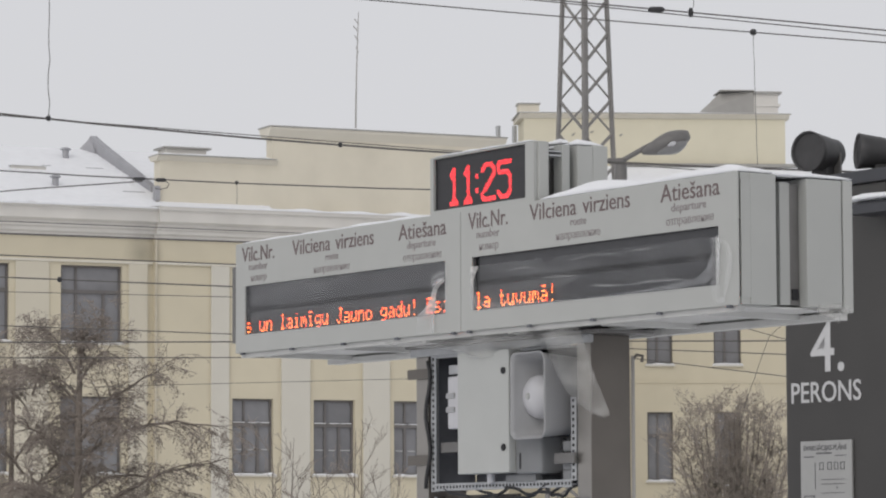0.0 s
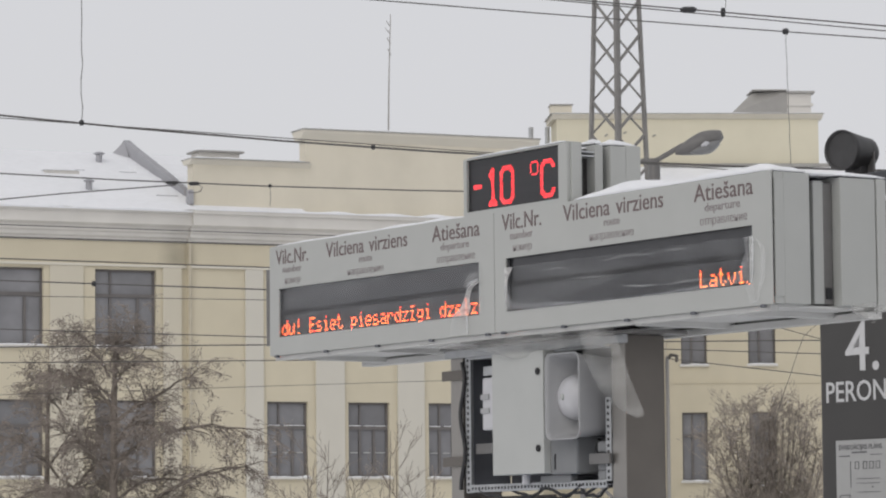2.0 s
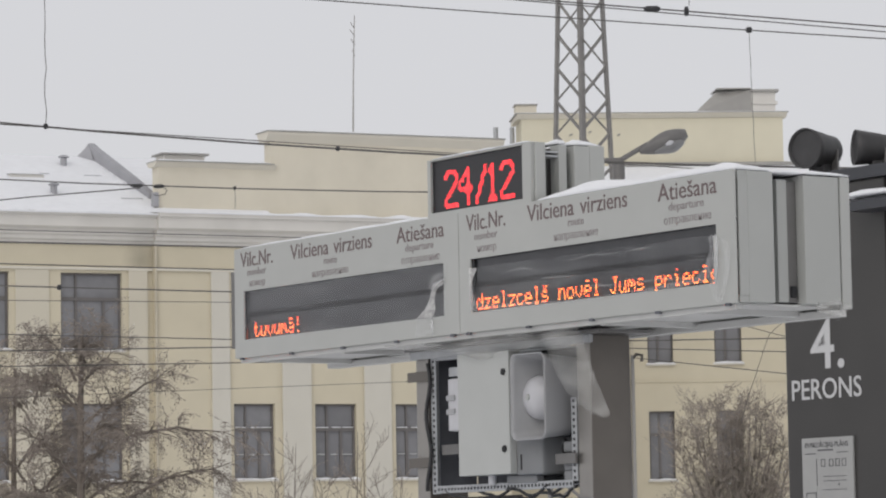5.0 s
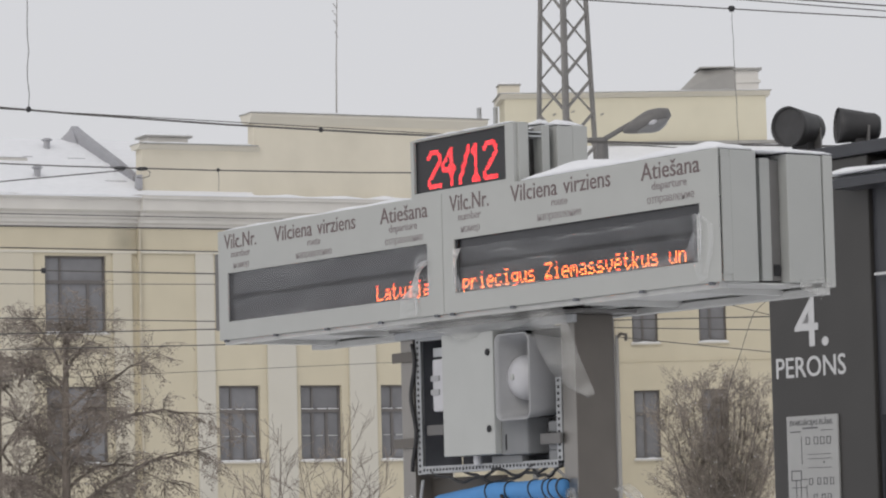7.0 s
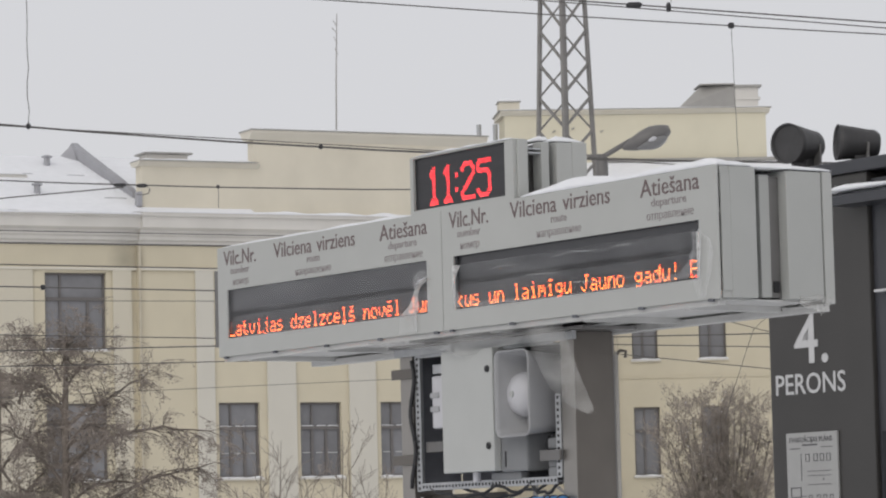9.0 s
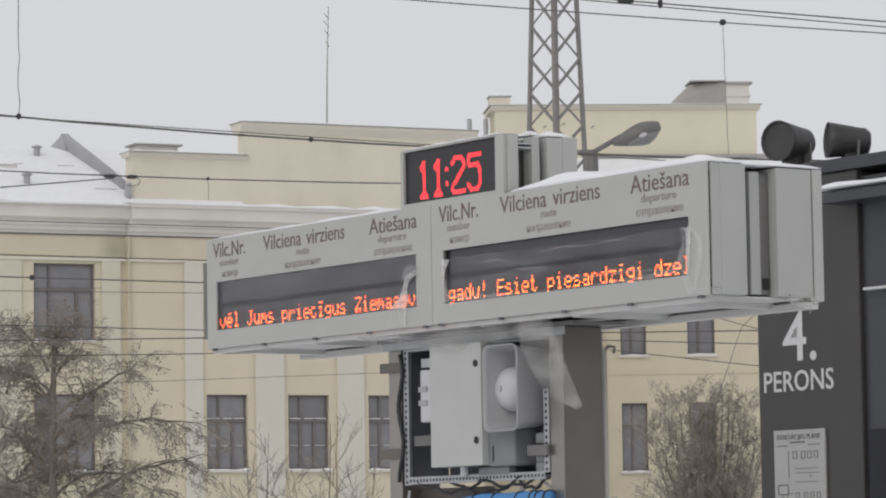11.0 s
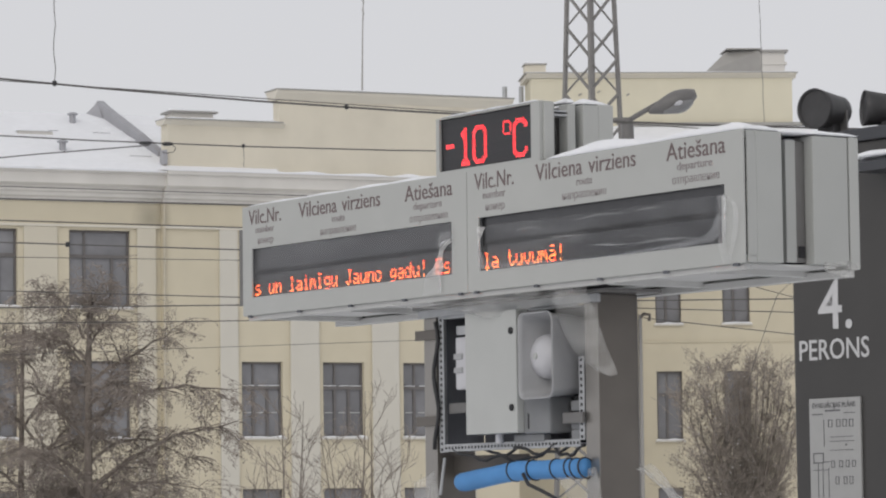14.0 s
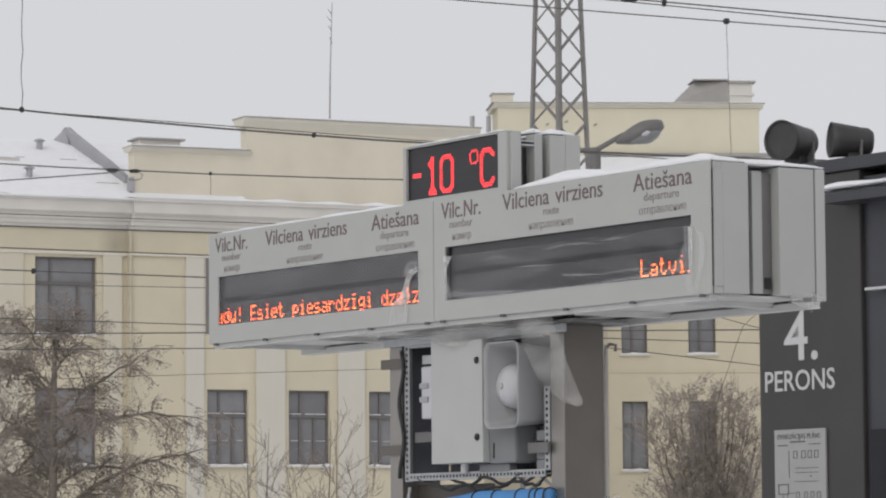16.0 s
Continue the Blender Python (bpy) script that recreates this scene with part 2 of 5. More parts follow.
def box(bm, x0, x1, y0, y1, z0, z1, bevel=0.0):
    v = [bm.verts.new((x, y, z)) for z in (z0, z1) for y in (y0, y1) for x in (x0, x1)]
    fs = [bm.faces.new([v[i] for i in f]) for f in ((0, 2, 3, 1), (4, 5, 7, 6), (0, 1, 5, 4), (2, 6, 7, 3), (0, 4, 6, 2), (1, 3, 7, 5))]
    if bevel:
        bmesh.ops.bevel(bm, geom=list({e for f in fs for e in f.edges}), offset=bevel, segments=2, profile=0.6, affect="EDGES")
    return bm


def block(x0, x1, y0, y1, z0, z1, bevel=0.0):
    return box(bmesh.new(), x0, x1, y0, y1, z0, z1, bevel)


def tube(bm, pts, radii, sides=8, caps=True):
    """A tapered tube along points."""
    pts = [Vector(p) for p in pts]
    if not isinstance(radii, (list, tuple)):
        radii = [radii] * len(pts)
    rings = []
    side = None
    for i, p in enumerate(pts):
        d = (pts[min(i + 1, len(pts) - 1)] - pts[max(i - 1, 0)]).normalized()
        if side is None:
            side = d.orthogonal().normalized()
        side = (side - d * side.dot(d)).normalized()
        o = d.cross(side)
        rings.append([bm.verts.new(p + (side * math.cos(a) + o * math.sin(a)) * radii[i]) for a in (2 * math.pi * k / sides for k in range(sides))])
    for a, b in zip(rings, rings[1:]):
        for k in range(sides):
            bm.faces.new((a[k], a[(k + 1) % sides], b[(k + 1) % sides], b[k]))
    if caps:
        bm.faces.new(rings[0][::-1])
        bm.faces.new(rings[-1])
    return bm


def plate_with_openings(x0, x1, z0, z1, holes, y0, y1):
    """An upright slab from y0 (front) to y1 with rectangular openings that go through it."""
    bm = bmesh.new()
    xs = sorted({x0, x1, *[h[0] for h in holes], *[h[1] for h in holes]})
    zs = sorted({z0, z1, *[h[2] for h in holes], *[h[3] for h in holes]})

    def solid(i, k):
        if not (0 <= i < len(xs) - 1 and 0 <= k < len(zs) - 1):
            return False
        cx, cz = (xs[i] + xs[i + 1]) / 2, (zs[k] + zs[k + 1]) / 2
        return not any(h[0] < cx < h[1] and h[2] < cz < h[3] for h in holes)
    cache = {}

    def v(i, k, y):
        if (i, k, y) not in cache:
            cache[i, k, y] = bm.verts.new((xs[i], y, zs[k]))
        return cache[i, k, y]
    for i in range(len(xs) - 1):
        for k in range(len(zs) - 1):
            if not solid(i, k):
                continue
            bm.faces.new((v(i, k, y0), v(i + 1, k, y0), v(i + 1, k + 1, y0), v(i, k + 1, y0)))
            bm.faces.new((v(i, k + 1, y1), v(i + 1, k + 1, y1), v(i + 1, k, y1), v(i, k, y1)))
            for a, b, n in (((i, k), (i, k + 1), (i - 1, k)), ((i + 1, k + 1), (i + 1, k), (i + 1, k)), ((i + 1, k), (i, k), (i, k - 1)), ((i, k + 1), (i + 1, k + 1), (i, k + 1))):
                if not solid(*n):
                    bm.faces.new((v(*a, y0), v(*b, y0), v(*b, y1), v(*a, y1)))
    bmesh.ops.recalc_face_normals(bm, faces=bm.faces)
    return bm


def sweep(profile, x0, x1):
    """A moulding: the profile (y, z) drawn along x."""
    bm = bmesh.new()
    a = [bm.verts.new((x0, y, z)) for y, z in profile]
    b = [bm.verts.new((x1, y, z)) for y, z in profile]
    n = len(profile)
    for i in range(n):
        bm.faces.new((a[i], a[(i + 1) % n], b[(i + 1) % n], b[i]))
    bm.faces.new(a[::-1])
    bm.faces.new(b)
    bmesh.ops.recalc_face_normals(bm, faces=bm.faces)
    return bm


def lettering(text, x0, x1, z, cap, depth=0.002, bold=0.0):
    """Raised letters in the x-z plane, from x0 to x1, baseline z, capitals cap high, facing -y."""
    cu = bpy.data.curves.new("text", "FONT")
    cu.body, cu.size, cu.extrude, cu.resolution_u, cu.offset = text, 1.0, 0.5, 3, bold
    ob = new("text", cu)
    dg = bpy.context.evaluated_depsgraph_get()
    me = bpy.data.meshes.new_from_object(ob.evaluated_get(dg))
    bpy.data.objects.remove(ob)
    n = len(me.vertices)
    co = np.empty(n * 3)
    me.vertices.foreach_get("co", co)
    co = co.reshape(-1, 3)
    lo, hi = co[:, 0].min(), co[:, 0].max()
    s = (x1 - x0) / (hi - lo)
    out = np.stack([x0 + (co[:, 0] - lo) * s, -(co[:, 2] + 0.5) * depth, z + co[:, 1] * cap / 0.72], 1)
    me.vertices.foreach_set("co", out.ravel())
    me.materials.clear()
    me.update()
    return me


def text_part(name, text, x0, x1, z, cap, material, parent, y=0.0, label="", bold=0.0):
    me = lettering(text, x0, x1, z, cap, 0.002, bold)
    me.materials.append(material)
    ob = part(name, me, None, parent, label)
    ob.location.y = y
    return ob


def snow_strip(x0, x1, y0, y1, z, height, seed, nx=60, ny=8, lump=3.0):
    """A drift that lies on a flat top: full in the middle, thin and ragged at its rim."""
    bm = bmesh.new()
    grid = []
    for i in range(nx + 1):
        row = []
        for k in range(ny + 1):
            u, w = i / nx, k / ny
            x, y = x0 + (x1 - x0) * u, y0 + (y1 - y0) * w
            e = min(1.0, 6 * min(w, 1 - w) + 0.12) * min(1.0, 14 * min(u, 1 - u) + 0.05)
            h = height * (0.65 + 0.7 * noise.noise(Vector((x * lump, y * lump * 2, seed))))
            jag = 0.012 * noise.noise(Vector((x * 14, seed, w * 3)))
            row.append(bm.verts.new((x, y + (jag if k in (0, ny) else 0), z + max(0.003, h) * math.sqrt(e))))
        grid.append(row)
    for i in range(nx):
        for k in range(ny):
            bm.faces.new((grid[i][k], grid[i + 1][k], grid[i + 1][k + 1], grid[i][k + 1]))
    rim = [grid[i][0] for i in range(nx + 1)] + [grid[nx][k] for k in range(1, ny + 1)] + [grid[i][ny] for i in range(nx - 1, -1, -1)] + [grid[0][k] for k in range(ny - 1, 0, -1)]
    low = [bm.verts.new((v.co.x, v.co.y, z)) for v in rim]
    for i in range(len(rim)):
        j = (i + 1) % len(rim)
        bm.faces.new((rim[j], rim[i], low[i], low[j]))
    bm.faces.new(low)
    bmesh.ops.recalc_face_normals(bm, faces=bm.faces)
    return bm


# ---- ground ----
ground = new("ground", finish("ground", block(-1500, 1500, -1500, 1500, -1.3, -0.9), SNOW))
tagged(ground, "snow covered ground between tracks and buildings", "ground", kind="structure")
platform = new("pavement", finish("pavement", block(-3, 40, -2.5, 2.4, -0.895, 0.0, 0.03), CONCRETE))
BOARD = pose(-1.1174, 16.5010, 2.5571, 0, 0, -55.5476)
platform.matrix_basis = BOARD @ pose(-6, 0, -2.5571)
tagged(platform, "snowy concrete platform slab under the board", "platform", kind="structure")

# ---- the departure board ----
W, TOP = 1.8876, 0.515
WIN = (0.086, 1.768, 0.084, 0.312)      # opening in each display: x0, x1, z0, z1
board = thing("departure_board", BOARD, "grey double-sided departure board with lit amber text, dusted with snow", "sign")


def display_face(x0, name, front):
    """One display cabinet of the board: hinged cover with its opening, body, screen."""
    holes = [(x0 + WIN[0], x0 + WIN[1], WIN[2], WIN[3])]
    if front:
        body = part(name, plate_with_openings(x0 + 0.002, x0 + W - 0.002, 0, TOP, holes, 0.0, 0.0075), SIGN, board, "grey display cabinet with scrolling amber text")
        part("housing", block(x0 + 0.004, x0 + W - 0.0, 0.062, 0.19, 0.003, TOP - 0.003, 0.004), SIGN_END, body)
        bm = bmesh.new()
        for a, b, c, d in ((x0 + 0.004, x0 + W - 0.004, 0.003, 0.03), (x0 + 0.004, x0 + W - 0.004, TOP - 0.03, TOP - 0.003), (x0 + 0.004, x0 + 0.008, 0.03, TOP - 0.03), (x0 + W - 0.008, x0 + W - 0.0, 0.03, TOP - 0.03)):
            box(bm, a, b, 0.0175, 0.0615, c, d)
        box(bm, x0 + 0.004, x0 + W - 0.004, 0.0078, 0.0172, -0.002, 0.0012)
        part("cover_frame", bm, SIGN_END, body)
        part("led_screen", block(x0 + 0.012, x0 + W - 0.012, 0.020, 0.032, 0.032, WIN[3] + 0.02), SCREEN, body, "smoked black matrix screen")
        # a band of the matrix that stands a little proud, as the creased film shows it
        part("screen_bar", block(x0 + 0.013, x0 + W - 0.013, 0.0172, 0.0195, 0.189, 0.211), HOLE, body)
        part("matrix_edge", block(x0 + 0.070, x0 + WIN[0] + (0.014 if x0 else 0.001), 0.0085, 0.0125, WIN[2] - 0.004, WIN[3] + 0.004), SCREEN, body)
        part("matrix_edge", block(x0 + WIN[1] - (0.022 if x0 else 0.004), x0 + WIN[1] + 0.02, 0.0085, 0.0125, WIN[2] - 0.004, WIN[3] + 0.004), SCREEN, body)
        for k in range(5):
            px = x0 + 0.06 + k * (W - 0.12) / 4
            part("clip", block(px - 0.013, px + 0.013, -0.004, 0.012, -0.010, 0.0015, 0.002), INNER, body, "dark cover clip")
    else:
        body = part(name, block(x0 + 0.004, x0 + W, 0.344, 0.521, 0.003, TOP - 0.01, 0.004), SIGN_END, board, "grey rear display cabinet")
        # dark block set into the gap behind the cover to stand for its shade
        part("gap_shade", block(x0 + 0.016, x0 + W - 0.014, 0.5215, 0.5295, 0.012, TOP - 0.02), HOLE, body, "dark filler in the cover gap in place of its shade")
        part("cover", block(x0 + 0.002, x0 + W - 0.002, 0.530, 0.580, -0.012, TOP - 0.006, 0.006), SIGN, body)
    return body


face_left = display_face(0.0, "display", True)
face_right = display_face(W, "display", True)
display_face(0.0, "rear_display", False)
display_face(W, "rear_display", False)
part("spine", block(0.06, 3.70, 0.225, 0.33, 0.02, 0.47, 0.004), STEEL_DARK, board, "recessed dark steel spine")
part("spine_plate", block(3.66, 3.728, 0.293, 0.342, 0.01, 0.485, 0.004), STEEL_DARK, board)
part("side_strip", block(3.66, 3.735, 0.240, 0.290, 0.01, 0.49, 0.003), SIGN_END, board)
part("side_bracket", block(3.72, 3.736, 0.302, 0.333, 0.03, 0.075, 0.006), HOLE, board)
part("end_plate", block(-0.052, -0.001, 0.012, 0.050, 0.050, 0.412, 0.003), STEEL_DARK, board, "narrow grey end plate")
bm = bmesh.new()
for k in range(6):
    px = 0.2 + k * 0.66
    box(bm, px, px + 0.04, 0.04, 0.52, -0.028, -0.004)
box(bm, 0.02, 3.74, 0.02, 0.055, -0.022, 0.0)
box(bm, 0.02, 3.75, 0.50, 0.565, -0.040, -0.014)
part("underframe", bm, PALE_UNDER, board, "pressed grey underframe with cross ribs")
part("underside", block(0.03, 3.73, 0.06, 0.49, -0.006, 0.002), PALE_UNDER, board)

HEADS = (("Vilc.Nr.", 0.061, 0.352, 0.433, 0.072), ("Vilciena", 0.512, 0.840, 0.433, 0.072), ("virziens", 0.885, 1.203, 0.433, 0.072), ("Atiešana", 1.405, 1.778, 0.433, 0.072),
         ("number", 0.123, 0.292, 0.390, 0.035), ("route", 0.800, 0.908, 0.390, 0.035), ("departure", 1.473, 1.695, 0.390, 0.035),
         ("номер", 0.143, 0.282, 0.337, 0.035), ("направление", 0.700, 1.003, 0.337, 0.035), ("отправление", 1.442, 1.740, 0.337, 0.035))
for face, x0 in ((face_left, 0.0), (face_right, W)):
    for text, a, b, z, cap in HEADS:
        text_part("heading", text, x0 + a, x0 + b, z - (0.006 if x0 == 0 else 0), cap, LETTER if cap > 0.05 else LETTER_PALE, face, 0.0, "", 0.0 if text.isascii() or cap > 0.05 else -0.012)


# ---- protective film over the two openings ----
def film_sheet(x0, x1, z0, z1, amp, seed, radius=0.05):
    bm = bmesh.new()
    nx, nz = 90, 14
    rows = []
    for i in range(nx + 1):
        row = []
        for k in range(nz + 1):
            x, z = x0 + (x1 - x0) * i / nx, z0 + (z1 - z0) * k / nz
            inset = 0.0
            dx = min(x - x0, x1 - x)
            if dx < radius:
                inset = radius - math.sqrt(max(0.0, radius ** 2 - (radius - dx) ** 2))
            z = min(max(z, z0 + inset), z1 - inset * 0.3)
            w = noise.noise(Vector((x * 3.0, z * 16, seed))) + 0.5 * noise.noise(Vector((x * 9, z * 40, seed + 4)))
            row.append(bm.verts.new((x, -0.0035 - amp * (0.5 + 0.5 * w), z)))
        rows.append(row)
    for i in range(nx):
        for k in range(nz):
            bm.faces.new((rows[i][k], rows[i + 1][k], rows[i + 1][k + 1], rows[i][k + 1]))
    return bm


part("protective_film", film_sheet(W + 0.083, W + 1.79, 0.076, 0.272, 0.006, 3.0), FILM, face_right, "wrinkled clear protective film", smooth=True)
part("protective_film", film_sheet(0.09, 1.80, 0.078, 0.31, 0.004, 8.0), FILM_HAZE, face_left, "wrinkled clear protective film", smooth=True)


def film_ridge(pts, r, parent, material=FILM_EDGE):
    bm = tube(bmesh.new(), pts, [r * (0.4 + 0.6 * math.sin(math.pi * (i + 0.5) / len(pts))) for i in range(len(pts))], 5)
    part("film_fold", bm, material, parent, "creased fold of plastic film", smooth=True)


def film_strip(left, right, bulge, seed, material, parent, n=14, m=5):
    """A puckered strip of film between two curves (x, z), bulging off the face."""
    bm = bmesh.new()

    def along(pts, f):
        k = min(len(pts) - 2, int(f * (len(pts) - 1)))
        g = f * (len(pts) - 1) - k
        return pts[k][0] * (1 - g) + pts[k + 1][0] * g, pts[k][1] * (1 - g) + pts[k + 1][1] * g

    rows = []
    for i in range(n + 1):
        a, b = along(left, i / n), along(right, i / n)
        row = []
        for k in range(m + 1):
            u = k / m
            x, z = a[0] * (1 - u) + b[0] * u, a[1] * (1 - u) + b[1] * u
            c = noise.noise(Vector((x * 22, z * 22, seed)))
            row.append(bm.verts.new((x + 0.004 * c, -0.008 - bulge * math.sin(math.pi * (0.1 + 0.8 * u)) * (0.8 + 0.5 * c), z + 0.003 * c)))
        rows.append(row)
    for i in range(n):
        for k in range(m):
            bm.faces.new((rows[i][k], rows[i][k + 1], rows[i + 1][k + 1], rows[i + 1][k]))
    part("film_fold", bm, material, parent, "puckered fold of milky plastic film", smooth=True)


# the torn end of the film on the one display, pulled down in a tapering fold round an opening
film_strip([(1.57, 0.085), (1.635, 0.115), (1.665, 0.15), (1.70, 0.195), (1.735, 0.225), (1.79, 0.238)],
           [(1.70, 0.082), (1.722, 0.115), (1.713, 0.155), (1.722, 0.185), (1.748, 0.208), (1.79, 0.225)], 0.018, 2.0, FILM_FOLD, face_left)
film_strip([(1.555, 0.004), (1.56, 0.03), (1.565, 0.06), (1.575, 0.086)], [(1.69, 0.004), (1.70, 0.03), (1.70, 0.06), (1.70, 0.084)], 0.010, 6.0, FILM_THIN, face_left)
film_strip([(1.665, 0.205), (1.675, 0.24), (1.70, 0.262), (1.735, 0.270)], [(1.735, 0.215), (1.765, 0.23), (1.775, 0.25), (1.775, 0.268)], 0.006, 9.0, FILM_THIN, face_left)
film_ridge([(1.70, -0.018, 0.190), (1.716, -0.024, 0.210), (1.745, -0.024, 0.228), (1.792, -0.014, 0.240)], 0.005, face_left)
film_ridge([(1.69, -0.012, 0.085), (1.694, -0.014, 0.045), (1.69, -0.010, 0.004)], 0.004, face_left)
part("end_strip", block(W + 1.742, W + 1.7675, 0.006, 0.010, 0.086, 0.268), SIGN_END, face_right, "grey strip that closes the lit panel")
# the rounded ends of the film on the other display
film_strip([(W + 0.088, 0.272), (W + 0.090, 0.245), (W + 0.094, 0.215), (W + 0.096, 0.195)], [(W + 0.152, 0.268), (W + 0.128, 0.240), (W + 0.110, 0.212), (W + 0.104, 0.193)], 0.010, 12.0, FILM_FOLD, face_right)
film_strip([(W + 0.086, 0.215), (W + 0.086, 0.17), (W + 0.087, 0.12), (W + 0.092, 0.084)], [(W + 0.115, 0.205), (W + 0.118, 0.16), (W + 0.125, 0.12), (W + 0.150, 0.082)], 0.006, 15.0, FILM_THIN, face_right)
film_strip([(W + 1.732, 0.268), (W + 1.738, 0.22), (W + 1.736, 0.16), (W + 1.733, 0.10), (W + 1.737, 0.055), (W + 1.77, 0.008)],
           [(W + 1.778, 0.268), (W + 1.800, 0.255), (W + 1.790, 0.21), (W + 1.780, 0.14), (W + 1.79, 0.07), (W + 1.80, 0.008)], 0.012, 18.0, FILM_THIN, face_right)
film_strip([(W + 1.785, 0.262), (W + 1.825, 0.235), (W + 1.838, 0.19), (W + 1.828, 0.12), (W + 1.81, 0.06), (W + 1.80, 0.01)],
           [(W + 1.800, 0.264), (W + 1.850, 0.235), (W + 1.868, 0.19), (W + 1.860, 0.12), (W + 1.835, 0.06), (W + 1.815, 0.01)], 0.016, 24.0, FILM_THIN, face_right)
film_ridge([(W + 1.772, -0.006, 0.275), (W + 1.782, -0.012, 0.22), (W + 1.778, -0.010, 0.15), (W + 1.77, -0.008, 0.10)], 0.005, face_right)
# the grey margin of the film, rounded at both lower corners, and the creases that catch the light
film_strip([(W + 0.090, 0.235), (W + 0.105, 0.165), (W + 0.150, 0.122), (W + 0.26, 0.106), (W + 0.50, 0.100), (W + 0.75, 0.088), (W + 1.0, 0.087), (W + 1.25, 0.092), (W + 1.50, 0.104), (W + 1.64, 0.116), (W + 1.70, 0.145), (W + 1.728, 0.200)],
           [(W + 0.087, 0.235), (W + 0.088, 0.150), (W + 0.100, 0.098), (W + 0.26, 0.0845), (W + 0.50, 0.0845), (W + 0.75, 0.0845), (W + 1.0, 0.0845), (W + 1.25, 0.0845), (W + 1.50, 0.0845), (W + 1.70, 0.092), (W + 1.738, 0.115), (W + 1.740, 0.200)], 0.004, 31.0, FILM_LIP, face_right, 66, 4)
CREASES = (((0.376, 0.236), (0.47, 0.243), (0.57, 0.230)), ((0.62, 0.190), (0.74, 0.186), (0.868, 0.182)), ((0.80, 0.248), (0.96, 0.258), (1.165, 0.249)),
           ((0.93, 0.136), (1.06, 0.127), (1.195, 0.122)), ((1.20, 0.121), (1.40, 0.126), (1.64, 0.112)), ((1.22, 0.254), (1.30, 0.258), (1.36, 0.252)))
for k, pts in enumerate(CREASES):
    line = []
    for (xa, za), (xb, zb) in zip(pts, pts[1:]):
        line += [(W + xa + (xb - xa) * i / 6, -0.0075, za + (zb - za) * i / 6 + 0.0008 * math.sin(1.3 * i + k)) for i in range(6)]
    film_ridge(line, 0.0042, face_right, FILM_CREASE)

# ---- lit letters of the scrolling line ----
DOTS = {"a": "00000E010F110F00", "c": "00000E1010110E00", "d": "01010D1311110F00", "e": "00000E111F100E00", "g": "00000F11110F010E", "i": "04000C0404040E00",
        "j": "020006020202120C", "k": "1010121418141200", "l": "0C04040404040E00", "m": "00001A1515111100", "n": "0000161911111100", "o": "00000E1111110E00",
        "p": "00001E11111E1010", "r": "0000161910101000", "s": "00000E100E011E00", "t": "08081C0808090600", "u": "0000111111130D00", "v": "00001111110A0400",
        "z": "00001F0204081F00", "L": "1010101010101F00", "J": "0702020202120C00", "Z": "1F010204081F1F00", "E": "1F10101E10101F00", "!": "0404040400000400",
        "ā": "0E000E010F110F00", "ē": "0E000E111F100E00", "ī": "0E000C0404040E00", "š": "0A040E100E011E00", "ļ": "0C04040404040E04"}
MESSAGE = "Latvijas dzelzceļš novēl Jums priecīgus Ziemassvētkus un laimīgu Jauno gadu! Esiet piesardzīgi dzelzceļa tuvumā!"


def dot(bm, x, z, w, h, y0, y1):
    """One lit point: a low block with no back."""
    f = [bm.verts.new(p) for p in ((x - w, y0, z - h), (x + w, y0, z - h), (x + w, y0, z + h), (x - w, y0, z + h))]
    b = [bm.verts.new(p) for p in ((x - w * 1.1, y1, z - h * 1.1), (x + w * 1.1, y1, z - h * 1.1), (x + w * 1.1, y1, z + h * 1.1), (x - w * 1.1, y1, z + h * 1.1))]
    bm.faces.new(f)
    for i in range(4):
        j = (i + 1) % 4
        bm.faces.new((f[j], f[i], b[i], b[j]))


def glyph(ch, px, light):
    bm = bmesh.new()
    code = DOTS[ch]
    for r in range(8):
        bits = int(code[2 * r:2 * r + 2], 16)
        for c in range(5):
            if bits >> (4 - c) & 1:
                dot(bm, (c + 0.5) * px, (6.5 - r) * 0.0101, px * 0.20, 0.0023, 0.0, 0.0015)
    return finish("led_letter", bm, light)


# per display: parent, place at 0 s, step per letter, speed, period, hidden at the right, hidden at the left
LINES = ((face_right, 4.5490, 0.05942, 0.61464, 14.02, W + 1.79, W + 0.012), (face_left, 5.7892, 0.06121, 0.63316, 14.03, 1.812, 0.004))
GLYPHS, LETTERS = {}, []
for face, c0, step, speed, period, x_in, x_out in LINES:
    for i, ch in enumerate(MESSAGE):
        if ch == " ":
            continue
        if (ch, step) not in GLYPHS:
            GLYPHS[ch, step] = glyph(ch, step / 6, LED if face is face_right else LED_OLD)
        LETTERS.append((part("led_letter", GLYPHS[ch, step], None, face), c0 + step * i - 0.017, speed, period, x_in, x_out))


